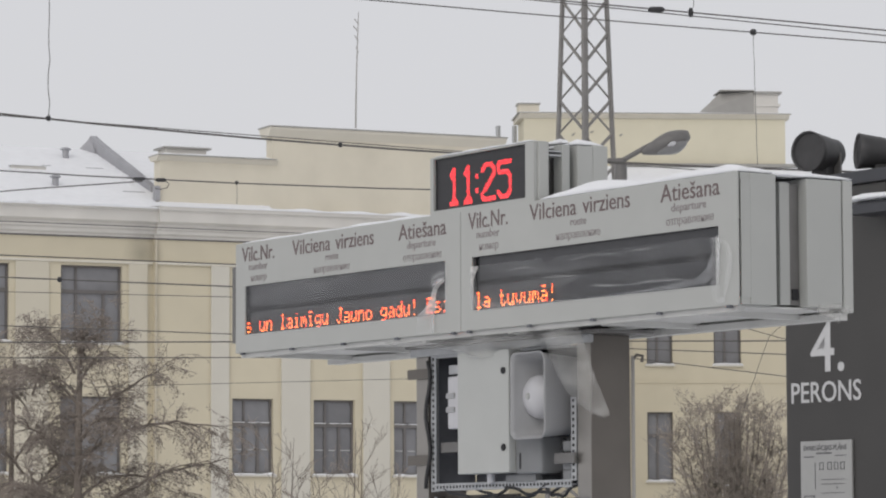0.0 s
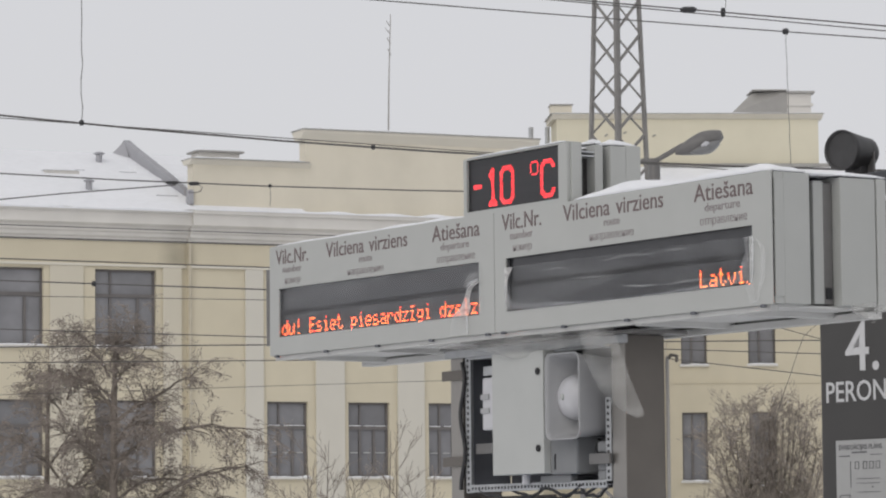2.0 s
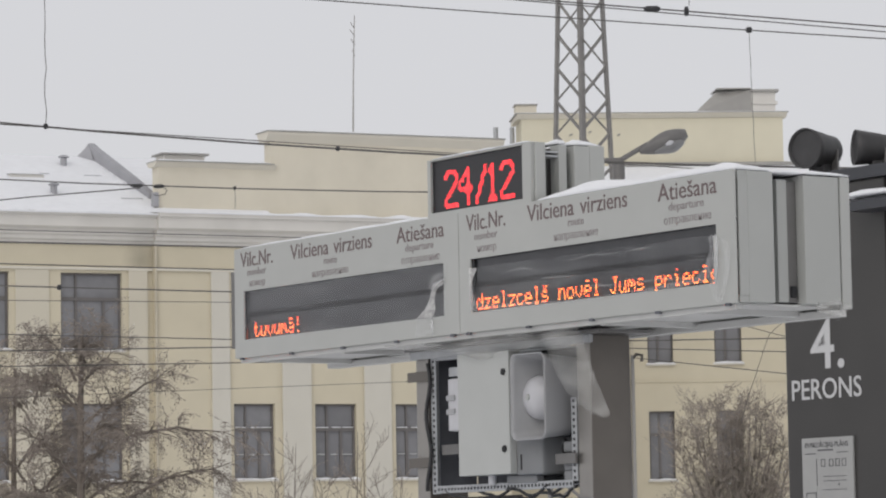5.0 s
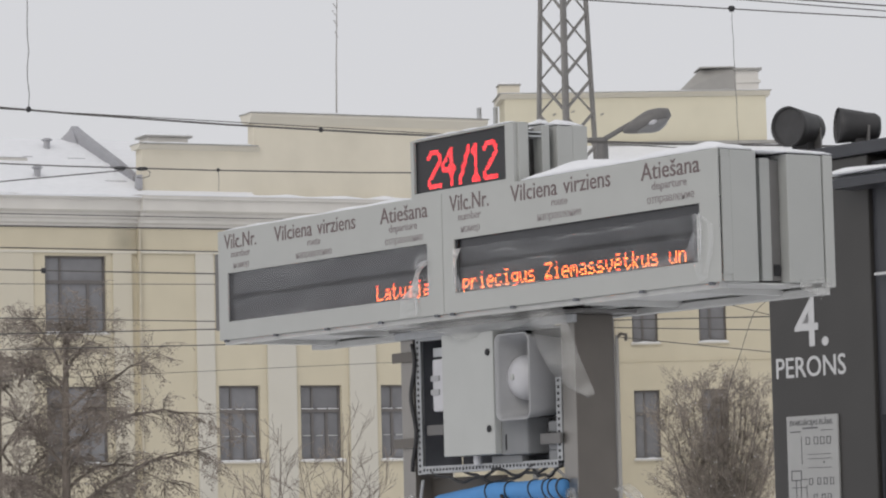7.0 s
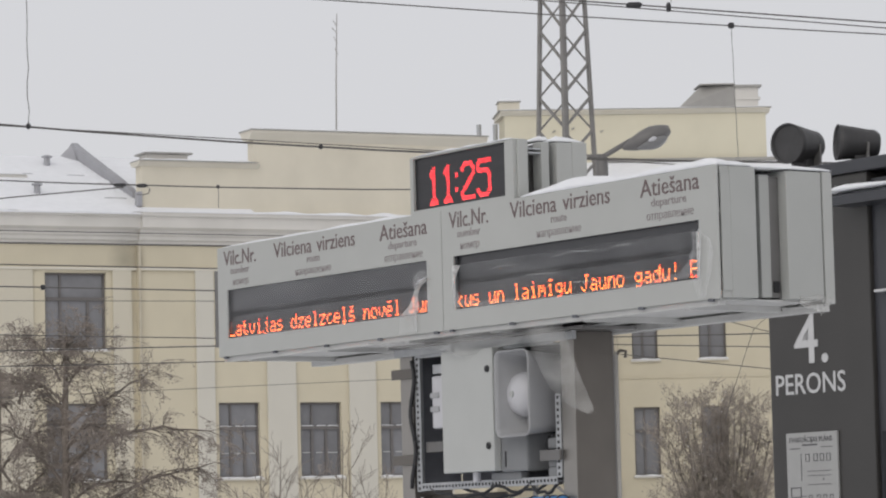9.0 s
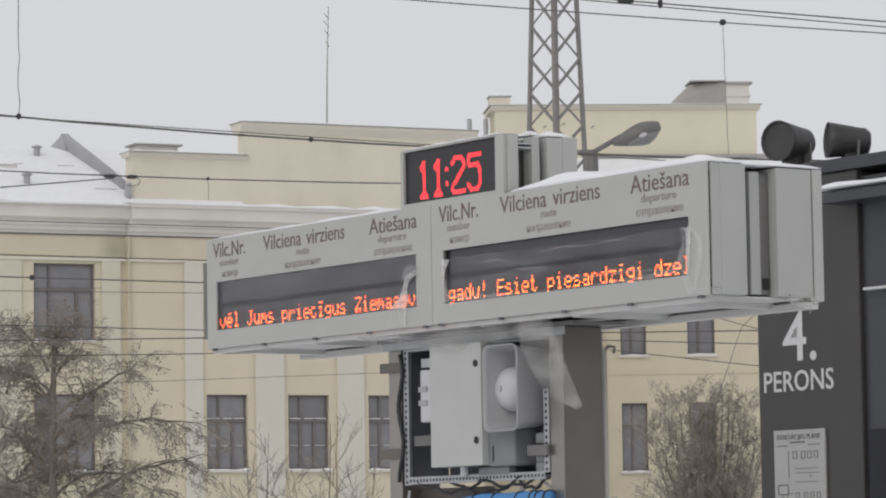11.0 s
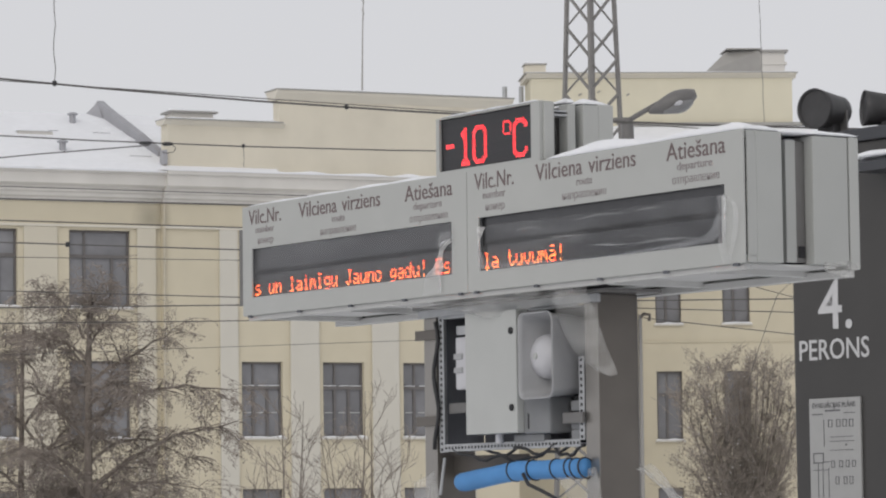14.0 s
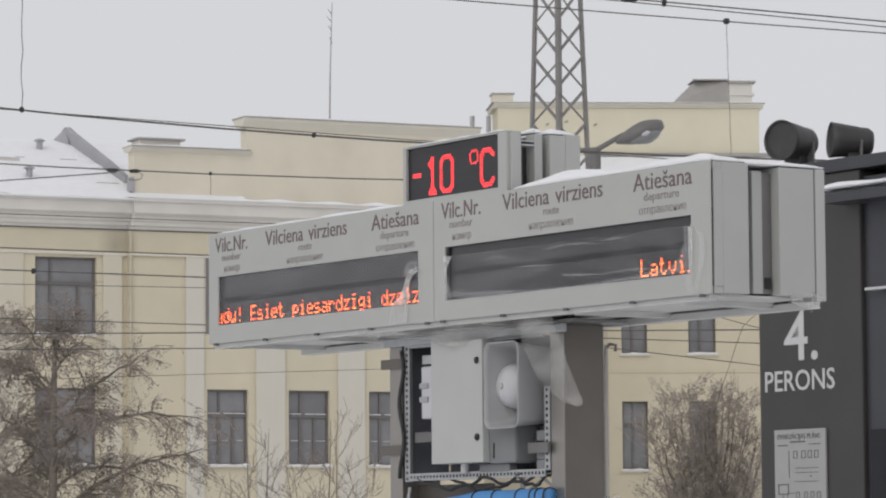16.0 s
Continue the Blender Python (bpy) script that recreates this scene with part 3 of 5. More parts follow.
def letter_rows(x0, speed, period, x_in, x_out):
    """A lit letter rises behind the right edge, runs along the screen, sinks behind the left edge and goes back below the opening."""
    y, up, low = 0.014, 0.092, 0.009
    rows = []
    for n in (1, 0, -1):
        t0, t1 = (x0 - x_in) / speed - n * period, (x0 - x_out) / speed - n * period
        k0, k1 = math.ceil(t0 * FPS), math.floor(t1 * FPS)
        if k1 < 0 or k0 > 480:
            continue
        at = lambda k: x0 - speed * (k / FPS + n * period)
        if k0 > 8:
            rows += [(k0 - 6, at(k0), low), (k0 - 3, at(k0), up)] if rows else [(0, at(k0), low), (k0 - 6, at(k0), low), (k0 - 3, at(k0), up)]
        keys = sorted({max(0, k0), max(0, k0) + 1, *range(-(-max(0, k0 + 1) // 15) * 15, min(480, k1 - 1), 15), min(480, k1) - 1, min(480, k1)})
        rows += [(k, at(k), up) for k in keys if max(0, k0) <= k <= min(480, k1)]
        if k1 < 470:
            rows += [(k1 + 3, at(k1), up), (k1 + 6, at(k1), low)]
    if not rows:
        rows = [(0, x_in, low)]
    if rows[0][0] > 0:
        rows.insert(0, (0, rows[0][1], low))
    if rows[-1][0] < 480:
        rows.append((480, rows[-1][1], rows[-1][2]))
    return [(k / FPS, pose(x, y, z)) for k, x, z in rows]


# ---- the clock on the board ----
clock = thing("platform_clock", BOARD @ pose(1.657, 0, TOP), "grey double-sided clock with glowing red dots, on the departure board", "clock")
CW = 0.773
part("housing", plate_with_openings(0, CW, 0.0, 0.25, [(0.024, 0.712, 0.018, 0.244)], 0.0, 0.012), SIGN, clock)
bm = bmesh.new()
for a, b, c, d in ((0.004, CW, 0.0, 0.010), (0.004, CW, 0.245, 0.252), (0.004, 0.012, 0.01, 0.245), (0.735, CW, 0.01, 0.245)):
    box(bm, a, b, 0.012, 0.078, c, d, 0.002)
box(bm, 0.012, 0.735, 0.066, 0.077, 0.01, 0.245)
part("case", bm, SIGN_END, clock)
part("end_moulding", block(CW - 0.002, CW + 0.012, 0.018, 0.066, 0.004, 0.246, 0.004), SIGN, clock)
part("screen_backing", block(0.013, 0.734, 0.036, 0.042, 0.011, 0.244), HOLE, clock)
part("centre_post", block(CW - 0.07, CW - 0.008, 0.152, 0.192, -0.004, 0.247, 0.003), SIGN_END, clock)
part("centre_web", block(0.10, CW - 0.09, 0.145, 0.20, 0.01, 0.235), STEEL_DARK, clock)
part("rear_case", block(0.0, CW + 0.002, 0.225, 0.3045, 0.002, 0.246, 0.004), SIGN, clock)
part("rear_housing", block(0.0, CW, 0.305, 0.385, -0.002, 0.252, 0.006), SIGN, clock)
bm = bmesh.new()
for z in (0.195, 0.212):
    box(bm, CW - 0.075, CW - 0.012, 0.079, 0.155, z, z + 0.007)
part("bracket", bm, GALV, clock, "pair of bright bracket bars")

BIG = {"0": "0E1111111111110E", "1": "040C04040404040E", "2": "0E1101020408101F", "4": "02060A121F020202", "5": "1F101E010101110E", "C": "0E1110101010110E", "/": "0101020204040808", "-": "0000000E00000000"}


def reading(items):
    """The lit points, column by column, of a reading: glyphs of double dots at their first columns."""
    lit = set()
    for ch, col in items:
        if ch == ":":
            lit |= {(col + a, b) for a in (0, 1) for b in (4, 5, 10, 11)}
        elif ch == "°":
            lit |= {(col + a, 15 - b) for a in range(6) for b in range(6) if (a in (0, 5)) != (b in (0, 5)) or (1 <= a <= 4 and b in (0, 5)) or (1 <= b <= 4 and a in (0, 5))}
        else:
            on = {(c, r) for r in range(8) for c in range(5) if int(BIG[ch][2 * r:2 * r + 2], 16) >> (4 - c) & 1}
            for r in range(8):
                for c in range(5):
                    up, rt, lf, dn = (c, r - 1) in on, (c + 1, r) in on, (c - 1, r) in on, (c, r + 1) in on
                    me = (c, r) in on
                    quad = (up if lf == up and lf != dn and up != rt else me, rt if up == rt and up != lf and rt != dn else me,
                            lf if dn == lf and dn != rt and lf != up else me, dn if rt == dn and rt != up and dn != lf else me)
                    lit |= {(col + 2 * c + k % 2, 15 - 2 * r - k // 2) for k in range(4) if quad[k]}
    return lit


READINGS = (reading((("1", 8), ("1", 18), (":", 28), ("2", 32), ("5", 43))), reading((("-", 1), ("1", 12), ("0", 22), ("°", 43), ("C", 50))),
            reading((("2", 8), ("4", 18), ("/", 28), ("1", 37), ("2", 47))))
COLS, PITCH = 64, 0.01075
RIN = PITCH * 0.96 / (2 * math.sqrt(3))
COLUMNS = []
for c in range(COLS):
    bm = bmesh.new()
    half = PITCH * 0.48
    ring = []
    for z in (0.0, 0.222):
        ring.append([bm.verts.new(Matrix.Rotation(radians(120 * k), 3, "Z") @ Vector((-half, -RIN, z))) for k in range(3)])
    for k in range(3):
        bm.faces.new((ring[0][k], ring[0][(k + 1) % 3], ring[1][(k + 1) % 3], ring[1][k]))
    bm.faces.new(ring[0][::-1])
    bm.faces.new(ring[1])
    for f in bm.faces:
        f.material_index = 0
    for k, lit in enumerate(READINGS):
        sub = bmesh.new()
        for r in range(16):
            if (c, r) in lit:
                dot(sub, 0, 0.010 + (r + 0.5) * 0.0104, PITCH * 0.25, 0.0029, -RIN - 0.0006, -RIN + 0.0001)
        turn = Matrix.Rotation(radians(120 * k), 4, "Z")
        for f in sub.faces:
            vs = [bm.verts.new(turn @ v.co) for v in f.verts]
            bm.faces.new(vs).material_index = 1
        sub.free()
    COLUMNS.append(part("led_column", bm, [LED_OFF, LED_RED], clock, m=pose(0.024 + (c + 0.5) * PITCH, 0.0165, 0.020)))
COLUMN_TURNS = [(0, 0)]
for k, t in enumerate((0.4, 4.4, 8.4, 12.4)):
    COLUMN_TURNS += [(t + j / FPS, -120 * k - 40 * j) for j in range(4)]
COLUMN_TURNS.append((16.0, -480))

# snow that lies on the board and the clock
for x0, x1, y0, y1, h, s in ((0.02, 1.66, 0.005, 0.185, 0.022, 1), (2.47, 3.765, 0.0, 0.188, 0.05, 2), (2.3, 3.77, 0.19, 0.36, 0.03, 3), (1.9, 3.775, 0.346, 0.578, 0.045, 5)):
    sn = new("snow", finish("snow", snow_strip(x0, x1, y0, y1, 0, h, s), SNOW, True))
    sn.matrix_basis = BOARD @ pose(0, 0, TOP + (0.001 if y0 < 0.19 else -0.003))
    tagged(sn, "thin drift of snow on top of the departure board", "snow", "snow on the board", "stuff")
for x0, x1, y0, y1, h, s in ((0.02, 0.76, 0.003, 0.076, 0.012, 7), (0.60, 0.76, 0.15, 0.195, 0.022, 9), (0.4, 0.76, 0.23, 0.375, 0.028, 11)):
    sn = new("snow", finish("snow", snow_strip(x0, x1, y0, y1, 0, h, s, 24, 6, 9), SNOW, True))
    sn.matrix_basis = BOARD @ pose(1.657, 0, TOP + (0.2535 if y0 < 0.2 else 0.2525))
    tagged(sn, "small cap of snow on the clock", "snow", "snow on the board", "stuff")

# ---- stand under the board ----
BASE = -2.557
stand = thing("sign_stand", BOARD @ pose(0, 0, BASE), "brushed steel two-post stand carrying the departure board", "stand")
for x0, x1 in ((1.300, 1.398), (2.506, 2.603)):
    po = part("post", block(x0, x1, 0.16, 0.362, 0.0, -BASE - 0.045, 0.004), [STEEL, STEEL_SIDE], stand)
    # x faces darker: the dim surroundings they mirror, put into their colour
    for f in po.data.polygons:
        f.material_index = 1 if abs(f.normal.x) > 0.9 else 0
part("crossbeam", block(1.27, 2.72, 0.12, 0.40, -BASE - 0.044, -BASE - 0.029, 0.003), STEEL_DARK, stand)
part("crossbeam", block(1.29, 2.63, 0.135, 0.155, -BASE - 0.080, -BASE - 0.0445, 0.003), GALV, stand)
for x0, x1 in ((1.25, 1.45), (2.44, 2.65)):
    part("base_plate", block(x0, x1, 0.11, 0.41, 0.0, 0.015), STEEL_DARK, stand)
part("brace_plate", block(1.40, 1.96, 0.245, 0.262, -BASE - 0.785, -BASE - 0.690, 0.003), STEEL_SIDE, stand)
part("brace_rod", tube(bmesh.new(), [(1.47, 0.15, -BASE - 0.70), (1.43, 0.15, -BASE - 0.86)], 0.007, 8), GALV, stand)
part("conduit", tube(bmesh.new(), [(2.605, 0.375, 0.0), (2.605, 0.375, -BASE - 0.15), (2.61, 0.375, -BASE - 0.13)], 0.008, 8), COPING, stand)
part("conduit_hook", tube(bmesh.new(), [(2.61, 0.375, -BASE - 0.14), (2.62, 0.385, -BASE - 0.125), (2.64, 0.40, -BASE - 0.13), (2.635, 0.40, -BASE - 0.155)], 0.007, 6), STEEL_SIDE, stand)

# ---- open equipment frame between the posts ----
rack = thing("equipment_rack", BOARD, "open perforated steel rack with grey enclosure and cables", "equipment rack")


def rail(x0, x1, z0, z1, y):
    """Perforated angle: a slim bar with a row of slots and a returned flange."""
    body = part("rail", block(x0, x1, y, y + 0.006, z0, z1, 0.001), GALV, rack)
    bm = bmesh.new()
    if x1 - x0 > z1 - z0:
        box(bm, x0, x1, y + 0.006, y + 0.04, z0, z0 + 0.004)
    else:
        box(bm, x0, x0 + 0.004, y + 0.006, y + 0.04, z0, z1)
    part("flange", bm, GALV, body)
    bm = bmesh.new()
    n = int(max(x1 - x0, z1 - z0) / 0.025)
    for i in range(n):
        f = (i + 0.5) / n
        if x1 - x0 > z1 - z0:
            c = x0 + (x1 - x0) * f
            box(bm, c - 0.006, c + 0.006, y - 0.001, y + 0.002, (z0 + z1) / 2 - 0.006, (z0 + z1) / 2 + 0.006)
        else:
            c = z0 + (z1 - z0) * f
            box(bm, (x0 + x1) / 2 - 0.007, (x0 + x1) / 2 + 0.007, y - 0.001, y + 0.002, c - 0.006, c + 0.006)
    tagged(part("slot_row", bm, HOLE, body), kind="stuff")


rail(1.425, 1.462, -0.675, -0.055, 0.155)
rail(2.468, 2.503, -0.645, -0.30, 0.155)
rail(1.4625, 2.4675, -0.672, -0.640, 0.155)
rail(1.4625, 2.4675, -0.090, -0.058, 0.155)
part("back_panel", block(1.42, 2.485, 0.40, 0.41, -0.66, -0.06), INNER, rack)
part("side_panel", block(1.40, 1.412, 0.17, 0.40, -0.66, -0.06), INNER, rack)
part("floor_panel", block(1.47, 2.44, 0.20, 0.395, -0.655, -0.645), INNER, rack)
for z in (-0.155, -0.535):
    part("clamp_bar", block(1.255, 1.43, 0.142, 0.154, z - 0.022, z + 0.022, 0.003), STEEL_SIDE, rack)
part("clamp_bar", block(2.375, 2.515, 0.135, 0.150, -0.575, -0.530, 0.003), STEEL_DARK, rack)
part("clamp_bar", block(1.47, 1.60, 0.175, 0.185, -0.505, -0.46, 0.003), STEEL_DARK, rack)
part("clamp_bar", block(1.55, 1.66, 0.165, 0.175, -0.165, -0.125, 0.003), GALV, rack)
plate = part("enclosure", block(1.720, 2.105, 0.095, 0.20, -0.605, -0.082, 0.004), WHITE_PLATE, rack, "light grey steel enclosure")
for z in (-0.172, -0.498):
    part("screw", tube(bmesh.new(), [(2.068, 0.089, z), (2.068, 0.096, z)], 0.015, 12), HOLE, plate)
gear = part("junction_box", block(1.56, 1.70, 0.15, 0.26, -0.405, -0.175, 0.012), DOME, rack, "rounded white junction box")
for z in (-0.26, -0.32):
    part("ridge", block(1.556, 1.62, 0.144, 0.152, z - 0.012, z + 0.012, 0.003), HORN, gear)
part("gland_block", block(1.66, 1.72, 0.14, 0.18, -0.50, -0.43, 0.006), HORN, rack)
BOXGREY = mat("dark_grey_plastic", (0.20, 0.205, 0.21), 0.5, 0, 0.08, 12, 0.02)
box2 = part("amplifier_box", block(2.107, 2.30, 0.125, 0.28, -0.612, -0.455, 0.012), BOXGREY, rack, "grey plastic amplifier box")
part("slit", block(2.142, 2.150, 0.1225, 0.130, -0.590, -0.525), HOLE, box2)
part("terminal_strip", block(2.00, 2.22, 0.15, 0.19, -0.645, -0.612, 0.004), BOXGREY, rack)
part("cable_gland", tube(bmesh.new(), [(1.90, 0.145, -0.645), (1.90, 0.145, -0.606)], 0.018, 10), DOME, rack)
for k, (a, b, sag) in enumerate((((1.52, 0.16, -0.66), (2.02, 0.17, -0.66), 0.05), ((1.75, 0.17, -0.66), (2.30, 0.16, -0.66), 0.06), ((2.0, 0.15, -0.66), (2.45, 0.17, -0.65), 0.04), ((2.25, 0.16, -0.655), (2.48, 0.17, -0.66), 0.05))):
    pts = [Vector(a).lerp(Vector(b), i / 10) - Vector((0, 0, sag * math.sin(math.pi * i / 10) + 0.008 * math.sin(i * 1.7 + k))) for i in range(11)]
    part("cable", tube(bmesh.new(), pts, 0.007, 6), CABLE, rack, smooth=True)
for k, (x, z0, z1) in enumerate(((1.415, -0.10, -0.45), (2.39, -0.46, -0.64), (2.42, -0.46, -0.64), (2.36, -0.47, -0.63), (1.415, -0.3, -0.66))):
    pts = [(x + 0.018 * math.sin(i * 0.9 + k), 0.15 + (0.05 if x > 2 else -0.005), z0 + (z1 - z0) * i / 8) for i in range(9)]
    part("cable", tube(bmesh.new(), pts, 0.009, 6), CABLE, rack, smooth=True)
bm = bmesh.new()
for z in (-0.50, -0.575, -0.62):
    box(bm, 2.40, 2.46, 0.16, 0.20, z - 0.025, z + 0.02, 0.008)
part("relay", bm, BOXGREY, rack)

# ---- rectangular horn ----
horn = thing("horn_loudspeaker", BOARD @ pose(2.297, 0.055, -0.288), "grey square-mouthed horn loudspeaker mounted on the equipment rack", "loudspeaker")


def rounded_rect(w, h, r, y, n=5):
    pts = []
    for cx, cz, a0 in ((w - r, h - r, 0), (-w + r, h - r, 90), (-w + r, -h + r, 180), (w - r, -h + r, 270)):
        pts += [Vector((cx + r * math.cos(radians(a0 + 90 * k / n)), y, cz + r * math.sin(radians(a0 + 90 * k / n)))) for k in range(n + 1)]
    return pts


def loft(rings, close=True, first=False):
    bm = bmesh.new()
    vs = [[bm.verts.new(p) for p in ring] for ring in rings]
    for a, b in zip(vs, vs[1:]):
        for i in range(len(a)):
            j = (i + 1) % len(a)
            bm.faces.new((a[i], a[j], b[j], b[i]))
    if first:
        bm.faces.new(vs[0][::-1])
    if close:
        bm.faces.new(vs[-1])
    bmesh.ops.recalc_face_normals(bm, faces=bm.faces)
    return bm


part("horn_shell", loft([rounded_rect(0.100, 0.155, 0.03, 0.165), rounded_rect(0.112, 0.172, 0.035, 0.02), rounded_rect(0.117, 0.178, 0.035, 0.0), rounded_rect(0.121, 0.182, 0.038, -0.002), rounded_rect(0.121, 0.182, 0.038, 0.008), rounded_rect(0.117, 0.176, 0.036, 0.02), rounded_rect(0.112, 0.160, 0.04, 0.205), rounded_rect(0.085, 0.12, 0.05, 0.250)], True, True), HORN, horn, smooth=True)
prof = [(0.0, -0.012), (0.03, -0.010), (0.055, 0.0), (0.078, 0.02), (0.088, 0.045), (0.09, 0.09)]
part("driver_dome", loft([[Vector((r * math.cos(2 * math.pi * k / 24), y, r * 1.06 * math.sin(2 * math.pi * k / 24))) for k in range(24)] for r, y in reversed(prof[1:])]), DOME, horn, "white rounded driver", pose(-0.058, 0.055, 0.0), True)
part("driver_badge", loft([[Vector((r * math.cos(2 * math.pi * k / 16), y, r * math.sin(2 * math.pi * k / 16))) for k in range(16)] for r, y in ((0.014, -0.010), (0.012, -0.017), (0.004, -0.017))]), WHITE_PLATE, horn, m=pose(-0.058, 0.055, 0))
part("mount", block(-0.03, 0.03, 0.17, 0.24, -0.03, 0.03, 0.004), STEEL_DARK, horn)


# ---- loose plastic film that hangs from the board ----
def hanging_film(name, rail_pts, drop, seed, nx=14, nz=14, label=""):
    """A creased sheet: its upper rim follows rail_pts, and it falls along drop, narrowing."""
    bm = bmesh.new()
    a, b = Vector(rail_pts[0]), Vector(rail_pts[1])
    rows = []
    for k in range(nz + 1):
        f = k / nz
        row = []
        for i in range(nx + 1):
            u = i / nx
            w = 1 - 0.62 * f ** 2.2
            p = a.lerp(b, 0.5 + (u - 0.5) * w) + Vector(drop) * f
            c = 0.02 * noise.noise(Vector((u * 4, f * 2.5, seed))) + 0.012 * math.sin(u * 9 + f * 3 + seed)
            p += Vector((c * 0.4, c, 0.4 * c)) + Vector((0, 0, -0.03 * math.sin(math.pi * u) * f))
            row.append(bm.verts.new(p))
        rows.append(row)
    for k in range(nz):
        for i in range(nx):
            bm.faces.new((rows[k][i], rows[k][i + 1], rows[k + 1][i + 1], rows[k + 1][i]))
    ob = new(name, finish(name, bm, FLAP, True))
    sol = ob.modifiers.new("thickness", "SOLIDIFY")
    sol.thickness = 0.0015
    ob.matrix_basis = BOARD
    return tagged(ob, label, "plastic film", "torn plastic film", "")


def leaf_film(left, right, y, label, n=26, m=12):
    """A smooth rounded tongue of film between two curves (x, z), cupped towards its middle."""
    bm, rows = bmesh.new(), []
    for i in range(n + 1):
        f = i / n
        k = min(len(left) - 2, int(f * (len(left) - 1)))
        g = f * (len(left) - 1) - k
        a, b = Vector(left[k]).lerp(Vector(left[k + 1]), g), Vector(right[k]).lerp(Vector(right[k + 1]), g)
        row = []
        for j in range(m + 1):
            u = j / m
            p = a.lerp(b, u)
            c = 0.35 * math.sin(u * 11 + f * 2) + noise.noise(Vector((u * 3, f * 4, 2.0)))
            row.append(bm.verts.new((p.x, y - 0.045 * math.sin(math.pi * u) * (1 - 0.5 * f) + 0.004 * c, p.y)))
        rows.append(row)
    for i in range(n):
        for j in range(m):
            bm.faces.new((rows[i][j], rows[i][j + 1], rows[i + 1][j + 1], rows[i + 1][j]))
    ob = new("plastic_film", finish("plastic_film", bm, FLAP, True))
    sol = ob.modifiers.new("thickness", "SOLIDIFY")
    sol.thickness = 0.0015
    ob.matrix_basis = BOARD
    return tagged(ob, label, "plastic film", "torn plastic film", "")


leaf_film([(2.36, -0.012), (2.40, -0.085), (2.43, -0.145), (2.472, -0.212), (2.525, -0.270), (2.61, -0.330), (2.70, -0.372), (2.775, -0.394), (2.812, -0.398)],
          [(2.62, -0.012), (2.655, -0.070), (2.69, -0.130), (2.72, -0.195), (2.75, -0.250), (2.778, -0.295), (2.805, -0.338), (2.826, -0.372), (2.830, -0.390)], 0.085, "torn clear plastic film hanging below the departure board")
hanging_film("plastic_film", ((1.28, 0.02, -0.012), (2.56, 0.05, -0.020)), (0.06, 0.06, -0.060), 5.0, 40, 8, "crumpled clear plastic film wrapped under the board")
hanging_film("plastic_film", ((3.779, 0.38, 0.012), (3.779, 0.55, 0.020)), (0.02, 0.02, -0.045), 21.0, 12, 6, "loose clear plastic film at the board's lower end")
TIED = "torn clear plastic film tied round the steel post"
hanging_film("plastic_film", ((2.36, 0.10, -0.80), (2.60, 0.14, -0.76)), (0.16, 0.0, -0.24), 7.0, 14, 14, TIED)
hanging_film("plastic_film", ((2.608, 0.340, -0.765), (2.612, 0.400, -0.750)), (0.05, 0.19, -0.15), 12.0, 14, 14, TIED)
hanging_film("plastic_film", ((1.27, 0.13, -0.80), (1.42, 0.14, -0.75)), (0.03, 0.0, -0.26), 9.0, 14, 14, TIED)

# ---- blue sleeve strapped between the posts ----
roll = thing("foam_roll", BOARD, "bright blue foam roll strapped under the equipment rack", "foam roll")
def roll_z(x):
    return -0.806 + 0.040 * min(1.0, max(0.0, (x - 1.66) / 0.38)) + 0.006 * max(0.0, x - 2.04)


spine = [(x, 0.13, roll_z(x)) for x in [1.615, 1.622, 1.635] + [1.66 + 0.88 * i / 13 for i in range(14)]]
part("sleeve", tube(bmesh.new(), spine, [0.028, 0.036, 0.040] + [0.041 + 0.0012 * math.sin(i * 1.3) for i in range(12)] + [0.041, 0.040], 20), BLUE, roll, smooth=True)
for x in (2.03, 2.175, 2.345, 2.445, 2.485, 2.545):
    z = roll_z(x)
    ring = [(x - 0.010 * math.sin(a), 0.13 + 0.0430 * math.cos(a), z + 0.0430 * math.sin(a)) for a in (2 * math.pi * k / 16 for k in range(17))]
    part("strap", tube(bmesh.new(), ring, 0.0040, 6, False), CABLE, roll, "black cable strap", smooth=True)
part("loose_cable", tube(bmesh.new(), [(2.155, 0.085, -0.780), (2.20, 0.08, -0.825), (2.28, 0.085, -0.850), (2.38, 0.09, -0.885), (2.46, 0.12, -0.96)], 0.008, 6), CABLE, roll, smooth=True)

# ---- the dark stair pavilion with the platform number ----
PAV = pose(1.79, 20.0, 0.0, 0, 0, -55.5476)
pav = thing("stair_pavilion", PAV, "dark grey clad platform pavilion with white platform number", "pavilion")
wall = part("wall", block(0.0, 0.886, 0.0, 0.25, 0.0, 3.66, 0.01), CLAD, pav)
part("wall", block(0.8905, 4.0, 0.03, 0.25, 0.0, 3.62), CLAD_DEEP, pav)
part("end_wall", block(0.0, 0.25, 0.2505, 3.0, 0.0, 3.66), CLAD, pav)
part("back_wall", block(0.2505, 4.0, 2.75, 3.0, 0.0, 3.66), CLAD, pav)
part("near_wall", block(3.75, 4.0, 0.2505, 2.7495, 0.0, 3.62), CLAD, pav)
part("roof", block(0.42, 4.1, -0.02, 3.1, 3.662, 3.735, 0.01), CLAD_DEEP, pav)
part("ledge", sweep([(-0.16, 3.47), (0.029, 3.47), (0.029, 3.60), (-0.16, 3.52)], 0.75, 4.0), CLAD_DEEP, pav)
win = part("window", block(0.93, 2.6, 0.012, 0.034, 0.9, 2.22), PANE, pav, "dark glass pane")
